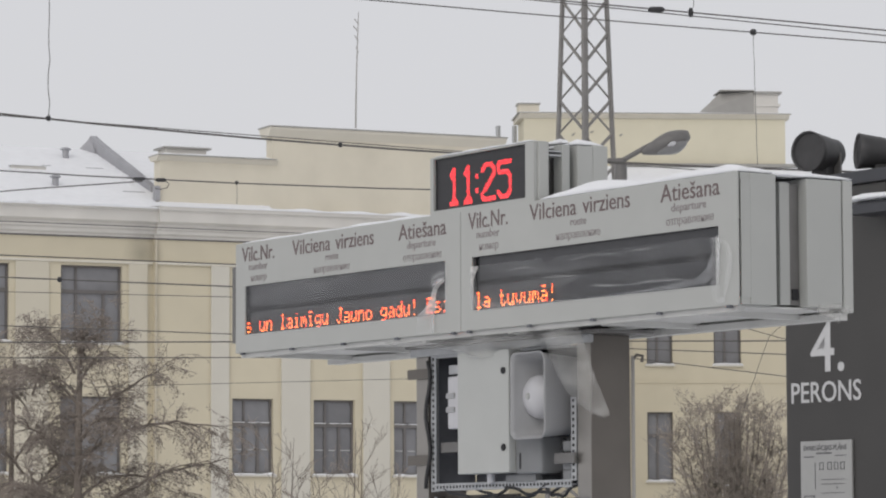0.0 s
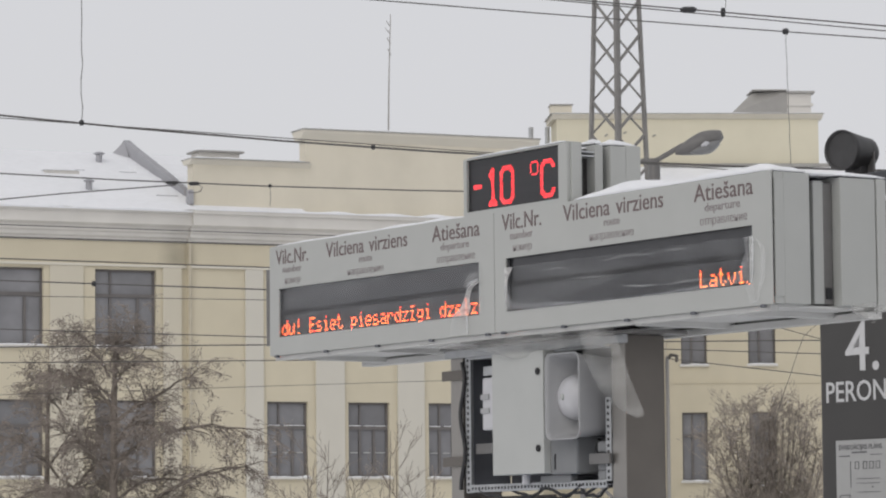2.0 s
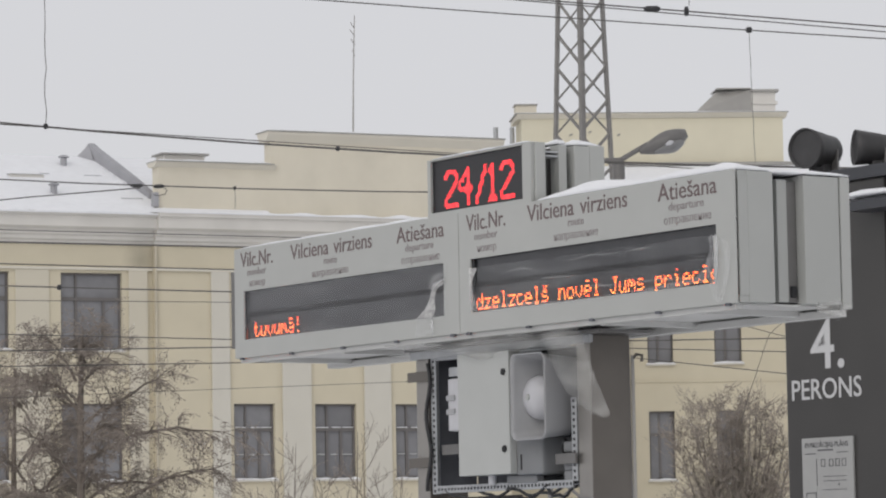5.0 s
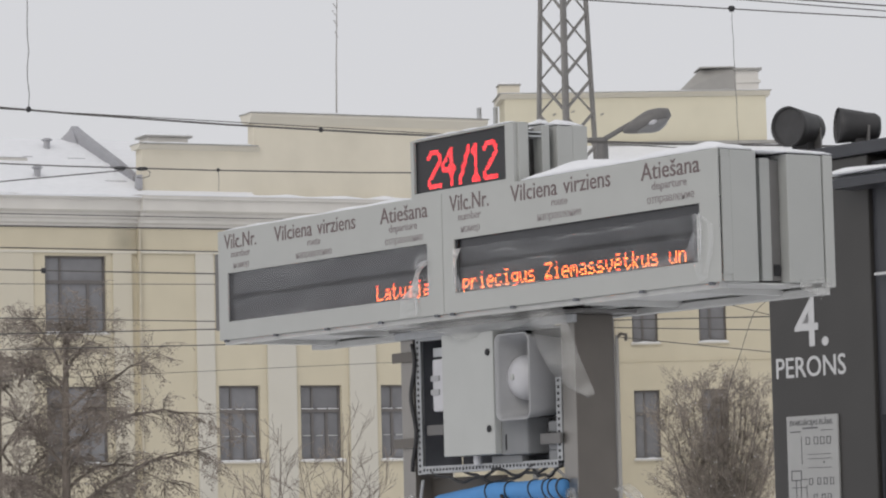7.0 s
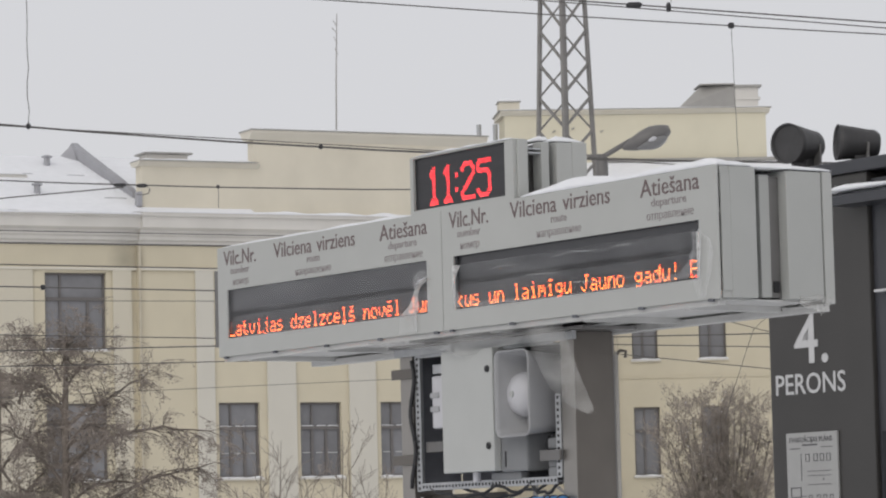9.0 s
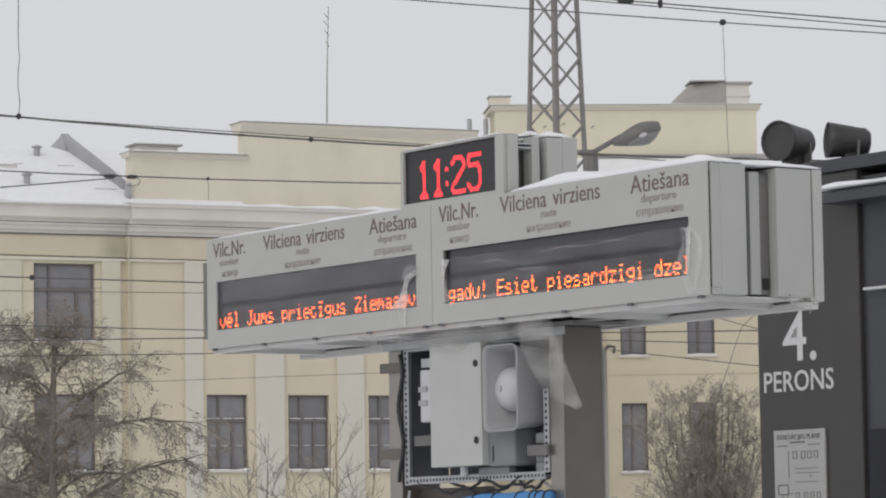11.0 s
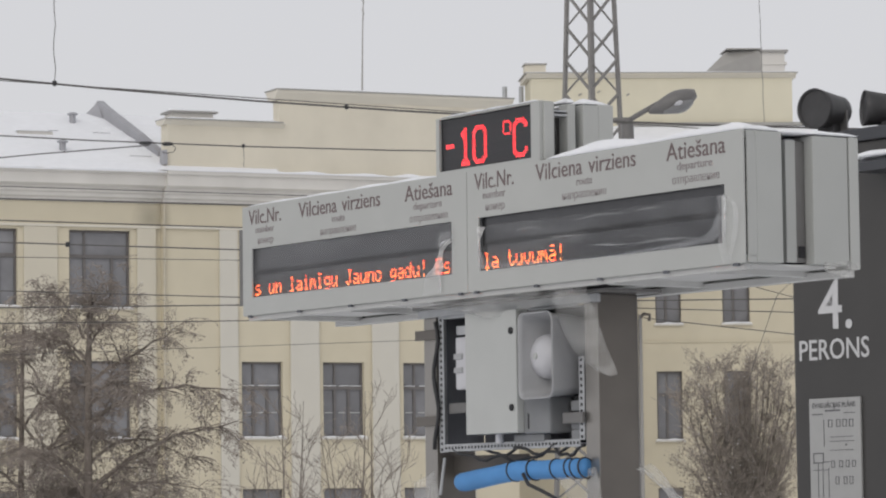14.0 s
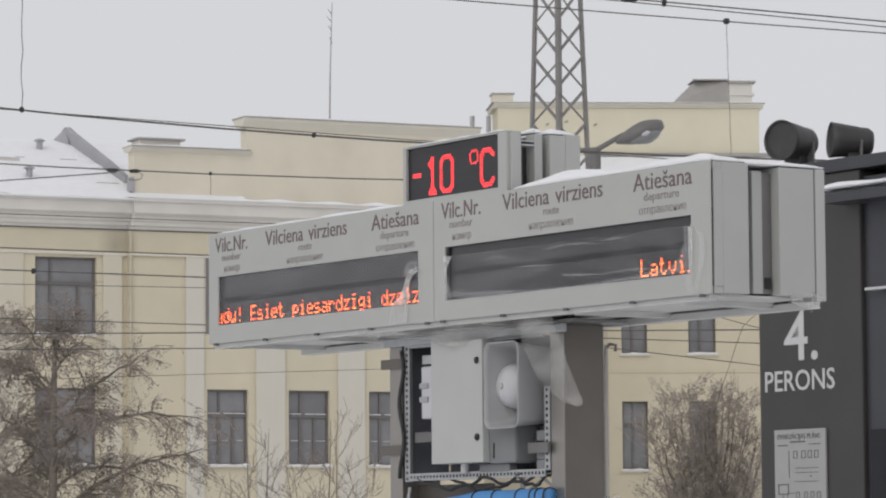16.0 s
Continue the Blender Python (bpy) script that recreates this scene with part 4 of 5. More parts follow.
# white strip put in for a bright reflection on the dark cladding
part("reflection_strip", block(0.95, 1.25, -0.03, 0.029, 2.983, 2.997), WHITE_VINYL, pav)
text_part("numeral", "4.", 0.225, 0.515, 2.630, 0.290, WHITE_VINYL, pav, -0.001, "large white platform number", 0.006)
text_part("lettering", "PERONS", 0.052, 0.655, 2.460, 0.118, WHITE_VINYL, pav, -0.001, "white lettering", 0.008)
sn = new("snow", finish("snow", snow_strip(0.70, 3.9, -0.17, 0.02, 0, 0.05, 4, 40, 6), SNOW, True))
sn.matrix_basis = PAV @ pose(0, 0, 3.55)
tagged(sn, "snow lying along the pavilion ledge", "snow", kind="stuff")
plan = thing("evacuation_plan", PAV @ pose(0.36, 0, 1.55), "pale laminated evacuation plan sheet on dark cladding", "poster")
part("sheet", block(-0.22, 0.22, -0.014, -0.001, 0.0, 0.69, 0.002), PAPER, plan)
text_part("title", "EVAKUĀCIJAS PLĀNS", -0.19, 0.18, 0.636, 0.030, INK, plan, -0.0145)


def print_bars(rects, name):
    bm = bmesh.new()
    for x0, x1, z0, z1 in rects:
        box(bm, x0, x1, -0.0165, -0.0145, z0, z1)
    part(name, bm, INK, plan)


print_bars([(-0.08, 0.05, 0.615, 0.624), (-0.19, -0.10, 0.598, 0.604), (0.08, 0.18, 0.602, 0.606)], "print_line")
for x in (-0.055, 0.015, 0.07, 0.125):
    print_bars([(x, x + 0.035, 0.565, 0.569), (x, x + 0.035, 0.526, 0.530), (x, x + 0.004, 0.530, 0.565), (x + 0.031, x + 0.035, 0.530, 0.565)], "room_outline")
    print_bars([(x + 0.02, x + 0.05, 0.335, 0.339), (x + 0.02, x + 0.05, 0.300, 0.304), (x + 0.02, x + 0.024, 0.304, 0.335), (x + 0.046, x + 0.05, 0.304, 0.335)], "room_outline")
print_bars([(-0.095, -0.091, 0.42, 0.57), (-0.19, -0.10, 0.378, 0.384), (-0.19, -0.10, 0.325, 0.331), (-0.19, -0.184, 0.331, 0.378), (-0.106, -0.10, 0.331, 0.378), (-0.10, -0.05, 0.330, 0.334)], "corridor_outline")
print_bars([(0.09, 0.10, 0.42, 0.43)], "marker")
for x in (-0.02, 0.05, 0.10):
    print_bars([(x + 0.02, x + 0.05, 0.245, 0.249), (x + 0.02, x + 0.05, 0.205, 0.209), (x + 0.02, x + 0.024, 0.209, 0.245), (x + 0.046, x + 0.05, 0.209, 0.245)], "room_outline")
print_bars([(-0.15, -0.146, 0.10, 0.325), (-0.11, -0.107, 0.10, 0.325), (-0.19, -0.06, 0.285, 0.289), (-0.06, -0.057, 0.12, 0.30)], "corridor_outline")
print_bars([(-0.04, 0.16, 0.470, 0.473), (-0.04, 0.16, 0.445, 0.448), (-0.04, 0.16, 0.395, 0.398)], "print_line")


def black_horn(m, label):
    """A cylindrical black horn: flared hood, drum body, bracket."""
    h = thing("horn_loudspeaker", m, label, "loudspeaker", "black horns on the pavilion")

    def ring(r, y):
        return [Vector((r * math.cos(2 * math.pi * k / 28), y, r * math.sin(2 * math.pi * k / 28))) for k in range(28)]
    part("hood", loft([ring(0.075, 0.06), ring(0.105, -0.01), ring(0.112, -0.02), ring(0.117, -0.018), ring(0.112, 0.02), ring(0.098, 0.14), ring(0.092, 0.17)], False), BLACK_HORN, h, smooth=True)
    part("drum", loft([ring(0.03, 0.055), ring(0.09, 0.058), ring(0.093, 0.17), ring(0.09, 0.225), ring(0.07, 0.255)]), BLACK_HORN, h, smooth=True)
    part("grille", loft([ring(0.02, -0.004), ring(0.104, -0.002), ring(0.104, 0.01)], False, True), BLACK_HORN, h)
    part("foot", block(-0.055, 0.055, 0.09, 0.19, -0.165, -0.07, 0.006), BLACK_HORN, h)
    part("bracket", block(-0.02, 0.10, 0.16, 0.175, -0.17, 0.0, 0.002), STEEL_DARK, h)
    return h


black_horn(PAV @ pose(0.235, 0.0, 3.885, 0, 0, 14), "black round horn loudspeaker on the pavilion roof")
black_horn(PAV @ pose(0.615, 0.05, 3.852, -3, 0, -28) @ Matrix.Scale(0.87, 4), "black round horn loudspeaker turned along the roof")

# ---- lattice mast ----
mast = thing("lattice_mast", pose(1.49, 45.0, -0.9, 0, 0, 41), "weathered steel lattice catenary mast", "mast")


def leg_at(sx, sy, z):
    r = 0.367 - (z - 7.4) * 0.036
    return Vector((sx * r * 0.7071, sy * r * 0.7071, z))


for sx, sy in ((1, 1), (1, -1), (-1, 1), (-1, -1)):
    a, b = leg_at(sx, sy, 0.0), leg_at(sx, sy, 13.0)
    bm = bmesh.new()
    tube(bm, [a, b], [0.037, 0.030], 4)
    part("leg", bm, MAST, mast)
step_z = 0.435
for k in range(1, 27):
    z0, z1 = 0.5365 + k * step_z, 0.5365 + (k + 1) * step_z
    # one angle bar in each face, rising from the front leg to the side legs and from those to the rear leg
    for low, high, r in (((-1, -1), (1, -1), 0.021), ((-1, -1), (-1, 1), 0.021), ((1, -1), (1, 1), 0.013), ((-1, 1), (1, 1), 0.013)):
        part("brace", tube(bmesh.new(), [leg_at(*low, z0), leg_at(*high, z1)], r, 4), MAST, mast)

# ---- street lamp ----
lamp = thing("street_lamp", pose(1.73, 40.0, -0.9), "grey street lamp with cobra head on a bent arm", "street lamp")
part("pole", tube(bmesh.new(), [(0, 0, 0), (0, 0, 6.95), (0.0, 0, 7.04)], [0.09, 0.07, 0.06], 12), LAMP_GREY, lamp, smooth=True)
part("arm", tube(bmesh.new(), [(-0.15, 0, 7.02), (0.02, 0, 7.02), (0.16, 0, 7.10), (0.34, 0, 7.20)], [0.03, 0.032, 0.03, 0.03], 10), LAMP_GREY, lamp, smooth=True)


def egg(n, length, w, h0, h1):
    rings = []
    for i in range(n + 1):
        f = i / n
        r = math.sin(math.pi * (0.06 + 0.88 * f)) ** 0.6 * (0.55 + 0.45 * min(1.0, f * 1.6))
        rings.append([Vector((length * f, w * r * math.cos(2 * math.pi * k / 18), (h1 if math.sin(2 * math.pi * k / 18) > 0 else h0) * r * math.sin(2 * math.pi * k / 18))) for k in range(18)])
    return rings


hd = part("head", loft(egg(14, 0.58, 0.17, 0.15, 0.115)), LAMP_GREY, lamp, "cobra lamp head", m=pose(0.24, 0, 7.115, 0, -21, 0), smooth=True)
part("bowl", loft(egg(12, 0.36, 0.135, 0.095, 0.05)), LAMP_GLASS, hd, "smoky glossy lamp bowl", m=pose(0.15, -0.055, -0.075), smooth=True)
# the glossy bowl's highlight, built as a small white blob on its front
part("bowl_glint", loft(egg(8, 0.10, 0.035, 0.03, 0.03)), DOME, hd, "white blob on the bowl in place of its highlight", m=pose(0.29, -0.165, -0.055), smooth=True)


# ---- overhead wires ----
def wire(pts, r, label, name="overhead_wire"):
    cu = bpy.data.curves.new(name, "CURVE")
    cu.dimensions, cu.bevel_depth, cu.bevel_resolution, cu.resolution_u = "3D", r * 0.62, 1, 6
    sp = cu.splines.new("POLY")
    sp.points.add(len(pts) - 1)
    for p, q in zip(sp.points, pts):
        p.co = (*q, 1)
    cu.materials.append(WIRE)
    return tagged(new(name, cu), label, "wire", "overhead wires")


def span(xa, za, xb, zb, y=38.0, r=0.008, sag=0.0, label="thin dark overhead wire across the tracks", end=None):
    """A wire through two places, carried on well past both."""
    g = (zb - za) / (xb - xa)
    pts = []
    for i in range(21):
        x = xa - 14 + ((xb + 14 if end is None else end) - xa + 14) * i / 20
        f = (x - xa) / (xb - xa)
        pts.append((x, y, za + g * (x - xa) - sag * 4 * f * (1 - f)))
    return wire(pts, r, label)


CONTACT = "thick dark contact wire across the tracks"
w_contact = span(-4.82, 6.40, -0.01, 5.97, r=0.019, sag=0.025, label=CONTACT)
span(-4.82, 6.415, -0.01, 6.015, r=0.009, y=38.2, sag=0.0)
w_mid = span(-4.82, 5.79, -0.38, 5.58, r=0.013, sag=0.02)
wire([(-12.0, 38.1, 5.02), (-4.82, 38.1, 5.62), (-3.59, 38.1, 5.70)], 0.012, "thin dark stay wire joined to an insulator")
for za, zb, r in ((5.21, 5.11, 0.009), (5.078, 4.989, 0.016), (4.842, 4.743, 0.012), (4.603, 4.503, 0.013), (4.45, 4.39, 0.007), (4.08, 3.99, 0.010), (3.91, 3.905, 0.012)):
    w_low = span(-4.82, za, -2.61, zb, y=37.6, r=r)
span(-4.83, 3.73, -0.66, 3.72, y=37.4, r=0.010, end=1.6)
span(-4.83, 3.38, -0.66, 3.47, y=37.0, r=0.005, end=1.6)
for za, zb, r in ((3.72, 3.52, 0.009),):
    wire([(1.77, 37.8, za), (3.39, 37.8, zb), (8.0, 37.8, zb - 0.5)], r, "thin dark overhead wire across the tracks")
wire([(2.95, 38.4, 4.10), (3.40, 38.4, 3.97), (8.0, 38.4, 3.0)], 0.008, "thin dark overhead wire across the tracks")
wire([(3.40, 38.0, 4.10), (3.32, 38.0, 4.04), (3.23, 38.0, 3.95), (3.155, 38.0, 3.75), (3.075, 38.0, 3.52), (2.98, 38.0, 3.27), (2.9, 38.0, 3.0)], 0.006, "loose thin wire hanging in a curve")
w_high = span(-0.72, 7.64, 4.88, 7.15, r=0.012, sag=0.01)
w_top = span(1.69, 7.640, 4.89, 7.327, r=0.014, y=38.3, sag=0.0, label=CONTACT)
span(1.69, 7.625, 4.89, 7.283, r=0.011, y=38.4)
for x, z0, z1, r in ((-4.61, 6.40, 8.6, 0.008), (3.10, 5.84, 7.29, 0.0055), (2.45, 7.57, 8.6, 0.006)):
    pts = [(x + 0.012 * math.sin(i * 1.9) * (1 if i < 6 and x < 0 else 0.25) + (0.03 * (14 - i) / 14 if x > 3 else 0), 38.0, z0 + (z1 - z0) * i / 14) for i in range(15)]
    wire(pts, r, "kinked hanger wire of the overhead line", "hanger_wire")


def wire_clamp(owner, x, y, z, w, h):
    part("clamp", tube(bmesh.new(), [(-w, 0, 0), (-w * 0.6, 0, 0), (w * 0.6, 0, 0), (w, 0, 0)], [h * 0.5, h, h, h * 0.5], 10), CABLE, owner, "small dark clamp", pose(x, y, z), True)


for owner, x, z, w, h in ((w_contact, -4.61, 6.385, 0.026, 0.032), (w_contact, -1.42, 6.080, 0.024, 0.028), (w_high, 3.10, 7.30, 0.035, 0.035), (w_top, 2.44, 7.567, 0.026, 0.055), (w_top, 2.06, 7.600, 0.09, 0.036), (w_mid, -3.38, 5.702, 0.06, 0.022), (w_mid, -3.62, 5.715, 0.07, 0.020), (w_mid, -2.55, 5.668, 0.018, 0.02)):
    wire_clamp(owner, x, 38.0 if owner is not w_top else 38.3, z, w, h)
wire_clamp(w_low, -4.43, 37.6, 4.585, 0.025, 0.03)
wire([(-3.34, 38.0, 5.70), (-3.29, 38.0, 5.66), (-3.31, 38.0, 5.615), (-3.38, 38.0, 5.60), (-3.44, 38.0, 5.61)], 0.008, "small dark wire loop at an insulator", "wire_loop")
wire([(-2.55, 38.0, 5.66), (-2.545, 38.0, 5.56), (-2.55, 38.0, 5.44)], 0.005, "kinked hanger wire of the overhead line", "hanger_wire")


# ---- the cream building ----
FAC = pose(-8.10, 89.981, 0.0, 0, 0, 25)
house = thing("building", FAC, "cream rendered public building with grey cornice and snowy roof", "building")
L1, L2 = (3.74, 5.70), (7.08, 9.05)
WIDE = [(-8.5, -6.85), (-5.55, -3.90), (-2.53, -0.88)]
MID = [(2.11, 3.25), (4.39, 5.56), (6.69, 7.83)]
holes_l = [(a, b, *L) for a, b in WIDE for L in (L1, L2, (0.5, 2.4))]
holes_r = [(a, b, *L1) for a, b in MID] + [(a, b, 0.5, 2.4) for a, b in MID]
part("wall", plate_with_openings(-14.0, -0.05, -0.9, 9.85, holes_l, 0.12, 0.5), CREAM, house)
part("wall", plate_with_openings(-0.048, 10.05, -0.9, 9.85, holes_r, 0.0, 0.5), CREAM, house)
part("end_wall", block(-14.0, -13.6, 0.5005, 12, -0.9, 9.85), CREAM, house)
part("end_wall", block(9.65, 10.05, 0.5005, 12, -0.9, 9.85), CREAM, house)
part("back_wall", block(-13.6, 9.65, 11.6, 12, -0.9, 9.85), CREAM, house)
for x0, x1 in ((1.50, 2.0), (3.46, 4.27), (5.78, 6.55), (7.98, 8.75)):
    part("pilaster", block(x0, x1, -0.07, -0.002, -0.9, 9.12, 0.01), CREAM_PALE, house, "pale flat pilaster")
part("pilaster", block(-0.72, -0.20, 0.06, 0.118, -0.9, 9.12, 0.01), CREAM_FAINT, house, "pale flat pilaster")
part("pilaster", block(-3.75, -2.85, 0.08, 0.118, -0.9, 9.12, 0.01), CREAM_FAINT, house, "pale flat pilaster")


part("architrave", block(-14.0, -0.052, 0.055, 0.118, 9.122, 9.185, 0.008), COPE, house, "thin moulding over the windows")
part("architrave", block(-0.046, 10.05, -0.075, -0.002, 9.122, 9.185, 0.008), COPE, house, "thin moulding over the windows")


def window_unit(x0, x1, z0, z1, y, bars, owner, sill_snow=True):
    """Recessed window: glass, frame with transom and mullions, sill with snow."""
    glass = part("window", block(x0, x1, y + 0.17, y + 0.19, z0, z1), GLASS, owner, "dark many-paned window")
    bm = bmesh.new()
    t = 0.055
    for a, b, c, d in ((x0, x0 + t, z0, z1), (x1 - t, x1, z0, z1), (x0 + t, x1 - t, z0, z0 + t), (x0 + t, x1 - t, z1 - t, z1)):
        box(bm, a, b, y + 0.12, y + 0.168, c, d)
    part("window_frame", bm, FRAME, glass)
    zt = z0 + (z1 - z0) * 0.66
    part("transom", block(x0 + t, x1 - t, y + 0.115, y + 0.166, zt - 0.045, zt + 0.045), FRAME, glass)
    for f in bars:
        cx = x0 + (x1 - x0) * f
        part("mullion", block(cx - 0.035, cx + 0.035, y + 0.122, y + 0.167, z0 + t, zt - 0.046), FRAME, glass)
        if f in bars[::2]:
            part("mullion", block(cx - 0.025, cx + 0.025, y + 0.122, y + 0.167, zt + 0.046, z1 - t), FRAME, glass)
    if sill_snow and len(bars) > 1 and x0 > 0:
        for f0, f1 in ((0.06, 0.34), (0.44, 0.66), (0.70, 0.95)):
            part("transom_snow", block(x0 + (x1 - x0) * f0, x0 + (x1 - x0) * f1, y + 0.105, y + 0.14, zt + 0.0455, zt + 0.064, 0.004), SNOW, glass)
    part("window_sill", block(x0 - 0.06, x1 + 0.06, y - 0.10, y - 0.001, z0 - 0.06, z0 - 0.01), CORNICE, glass)
    if sill_snow:
        part("sill_snow", snow_strip(x0 - 0.05, x1 + 0.05, y - 0.10, y + 0.11, z0 - 0.009, 0.05, x0 * 3 + z0, 20, 5), SNOW, glass, "thin line of snow on the sill")


for a, b in WIDE:
    window_unit(a, b, *L2, 0.12, (0.27, 0.72), house)
    window_unit(a, b, *L1, 0.12, (0.30, 0.72), house)
    window_unit(a, b, 0.5, 2.4, 0.12, (0.30, 0.72), house, False)
for a, b in MID:
    window_unit(a, b, *L1, 0.0, (0.32, 0.66), house)
    window_unit(a, b, 0.5, 2.4, 0.0, (0.32, 0.66), house, False)
    for f0, f1 in ((0.08, 0.26), (0.40, 0.56), (0.68, 0.92)):
        part("window_bar", block(a + (b - a) * f0, a + (b - a) * f1, 0.10, 0.12, 4.37, 4.395), WHITE_PLATE, house, "pale bar in the window")
CORN = [(0.5, 9.77), (-0.05, 9.77), (-0.05, 9.86), (-0.16, 9.90), (-0.16, 9.98), (-0.24, 10.02), (-0.24, 10.14), (-0.42, 10.20), (-0.42, 10.46), (-0.50, 10.50), (-0.50, 10.58), (0.5, 10.64)]
part("cornice", sweep([(y + 0.12, z) for y, z in CORN], -14.2, -0.052), CORNICE, house, "stepped grey stucco cornice")
part("cornice", sweep(CORN, -0.05, 10.2), CORNICE, house, "stepped grey stucco cornice")
part("cornice_snow", snow_strip(-14.2, 0.1, -0.44, 0.7, 10.53, 0.20, 1.0, 160, 8, 1.6), SNOW, house)
part("cornice_snow", snow_strip(0.1, 10.2, -0.53, 0.20, 10.58, 0.11, 2.0, 120, 8, 1.4), SNOW, house)
# attic blocks over the cornice
part("attic", block(0.16, 3.38, 0.20, 0.62, 10.6, 11.86), CREAM_ATTIC, house)
part("attic_coping", sweep([(0.12, 11.90), (0.195, 11.85), (0.62, 11.85), (0.70, 11.90), (0.78, 11.98), (0.04, 11.98), (0.04, 11.95)], 0.06, 3.42), COPE, house)
part("attic_flashing", block(0.05, 3.35, -0.01, 0.80, 11.982, 12.002), COPING, house)
part("coping_snow", snow_strip(0.10, 3.28, 0.02, 0.76, 12.003, 0.06, 4.0, 40, 6, 1.5), SNOW, house)
part("attic", block(3.30, 9.95, 0.201, 0.62, 10.6, 12.62), CREAM_ATTIC, house)
part("attic_coping", sweep([(0.10, 12.70), (0.195, 12.60), (0.62, 12.60), (0.72, 12.70), (0.84, 12.86), (0.0, 12.86), (0.0, 12.80)], 3.17, 10.05), COPE, house)
part("attic_flashing", block(3.15, 10.07, -0.03, 0.86, 12.862, 12.892), COPING, house)
part("coping_snow", snow_strip(3.3, 9.9, 0.01, 0.80, 12.893, 0.05, 6.0, 50, 6, 1.2), SNOW, house)
ch = part("chimney", block(0.62, 1.75, 1.0, 1.6, 11.9, 12.27), CORNICE, house)
part("chimney_cap", block(0.52, 1.86, 0.9, 1.7, 12.272, 12.32, 0.01), COPING, ch)
part("cap_snow", snow_strip(0.54, 1.84, 0.92, 1.68, 12.321, 0.07, 9.0, 24, 6, 2.0), SNOW, ch)
part("roof", sweep([(-0.2, 10.62), (4.6, 12.59), (9.5, 12.59), (12.0, 10.7)], -14.2, 3.2), SNOW, house, "snow covered sloping roof")
part("roof", block(3.21, 9.6, 0.63, 11.5, 10.5, 11.2), SNOW, house)


def roof_z(y):
    return 10.62 + (y + 0.2) * 0.41


bm = bmesh.new()
vs = []
for y, h in ((0.95, 0.14), (2.0, 0.23), (4.2, 0.33), (4.6, 0.37), (4.9, 0.20)):
    z, x = roof_z(min(y, 4.6)), 0.24 - (y - 0.5) * 0.115
    vs.append([bm.verts.new(p) for p in ((x, y, z - 0.1), (x, y, z + h), (x + 0.18, y, z + h), (x + 0.18, y, z - 0.1))])
for a, b in zip(vs, vs[1:]):
    for i in range(4):
        bm.faces.new((a[i], a[(i + 1) % 4], b[(i + 1) % 4], b[i]))
bm.faces.new(vs[0])
bm.faces.new(vs[-1][::-1])
bmesh.ops.recalc_face_normals(bm, faces=bm.faces)
part("roof_gable", bm, ROOF_DARK, house, "bare dark metal gable edge of the snowy roof")
bm = bmesh.new()
tip = bm.verts.new((-0.56, 4.62, 12.58))
rim = [bm.verts.new(p) for p in ((-0.22, 4.20, 12.44), (-0.22, 4.62, 12.92), (-0.22, 4.95, 12.50))]
for a, b in ((0, 1), (1, 2), (2, 0)):
    bm.faces.new((rim[a], rim[b], tip))
bm.faces.new(rim)
bmesh.ops.recalc_face_normals(bm, faces=bm.faces)
part("ridge_cap", bm, ROOF_DARK, house, "bare dark end of the roof ridge")
for k in range(9):
    y = 1.1 + 0.38 * k
    x, z = 0.20 - (y - 0.5) * 0.115, roof_z(y)
    part("gable_snow", snow_strip(x - 0.42, x + 0.03, y - 0.16, y + 0.20 + 0.1 * (k % 3), z - 0.13, 0.17 + 0.03 * (k % 2), k * 1.7, 10, 5, 3.0), SNOW, house)
part("rain_hopper", block(0.02, 0.155, 0.12, 0.36, 10.80, 11.18, 0.02), ROOF_DARK, house, "grey rainwater hopper at the foot of the gable")
part("hopper_pipe", tube(bmesh.new(), [(0.09, 0.20, 10.62), (0.09, 0.20, 10.80)], 0.06, 8), COPING, house)
for x, y, w, d in ((-3.10, 2.55, 0.95, 0.28),):
    z = roof_z(y)
    sky = part("skylight", block(x, x + w, y, y + d, z - 0.1, roof_z(y + d) - 0.03, 0.02), CORNICE, house, "low skylight under snow")
    part("skylight_snow", snow_strip(x - 0.03, x + w - 0.05, y - 0.04, y + d + 0.2, roof_z(y + d) - 0.029, 0.07, 3.3, 14, 6), SNOW, sky)
for x, y in ((-1.22, 3.75), (-2.33, 1.23)):
    z = roof_z(y)
    vent = part("roof_vent", tube(bmesh.new(), [(x, y, z - 0.1), (x, y, z + 0.20)], 0.085, 12), ROOF_DARK, house)
    part("vent_cap", tube(bmesh.new(), [(x, y, z + 0.20), (x, y, z + 0.23), (x, y, z + 0.27)], [0.14, 0.15, 0.06], 12), ROOF_DARK, vent)
for x, y, w in ((-0.95, 2.85, 0.5), (-2.4, 2.9, 0.5), (-0.6, 0.9, 0.6)):
    z = roof_z(y)
    part("roof_hatch", block(x, x + w, y, y + 0.30, z - 0.2, z + 0.02, 0.01), ROOF_DARK, house)
    part("hatch_snow", snow_strip(x - 0.02, x + w + 0.02, y + 0.02, y + 0.4, z + 0.015, 0.06, x, 12, 5), SNOW, house)
part("drainpipe", tube(bmesh.new(), [(-0.02, -0.06, -0.9), (-0.02, -0.06, 9.80)], 0.035, 10), PIPE, house)

antenna = thing("roof_antenna", FAC @ pose(5.85, 0.6, 12.85), "tall thin roof antenna mast with small dipoles", "antenna")
part("pole", tube(bmesh.new(), [(0, 0, 0), (0.03, 0, 1.6), (0.09, 0, 3.3)], [0.026, 0.019, 0.012], 8), COPING, antenna)
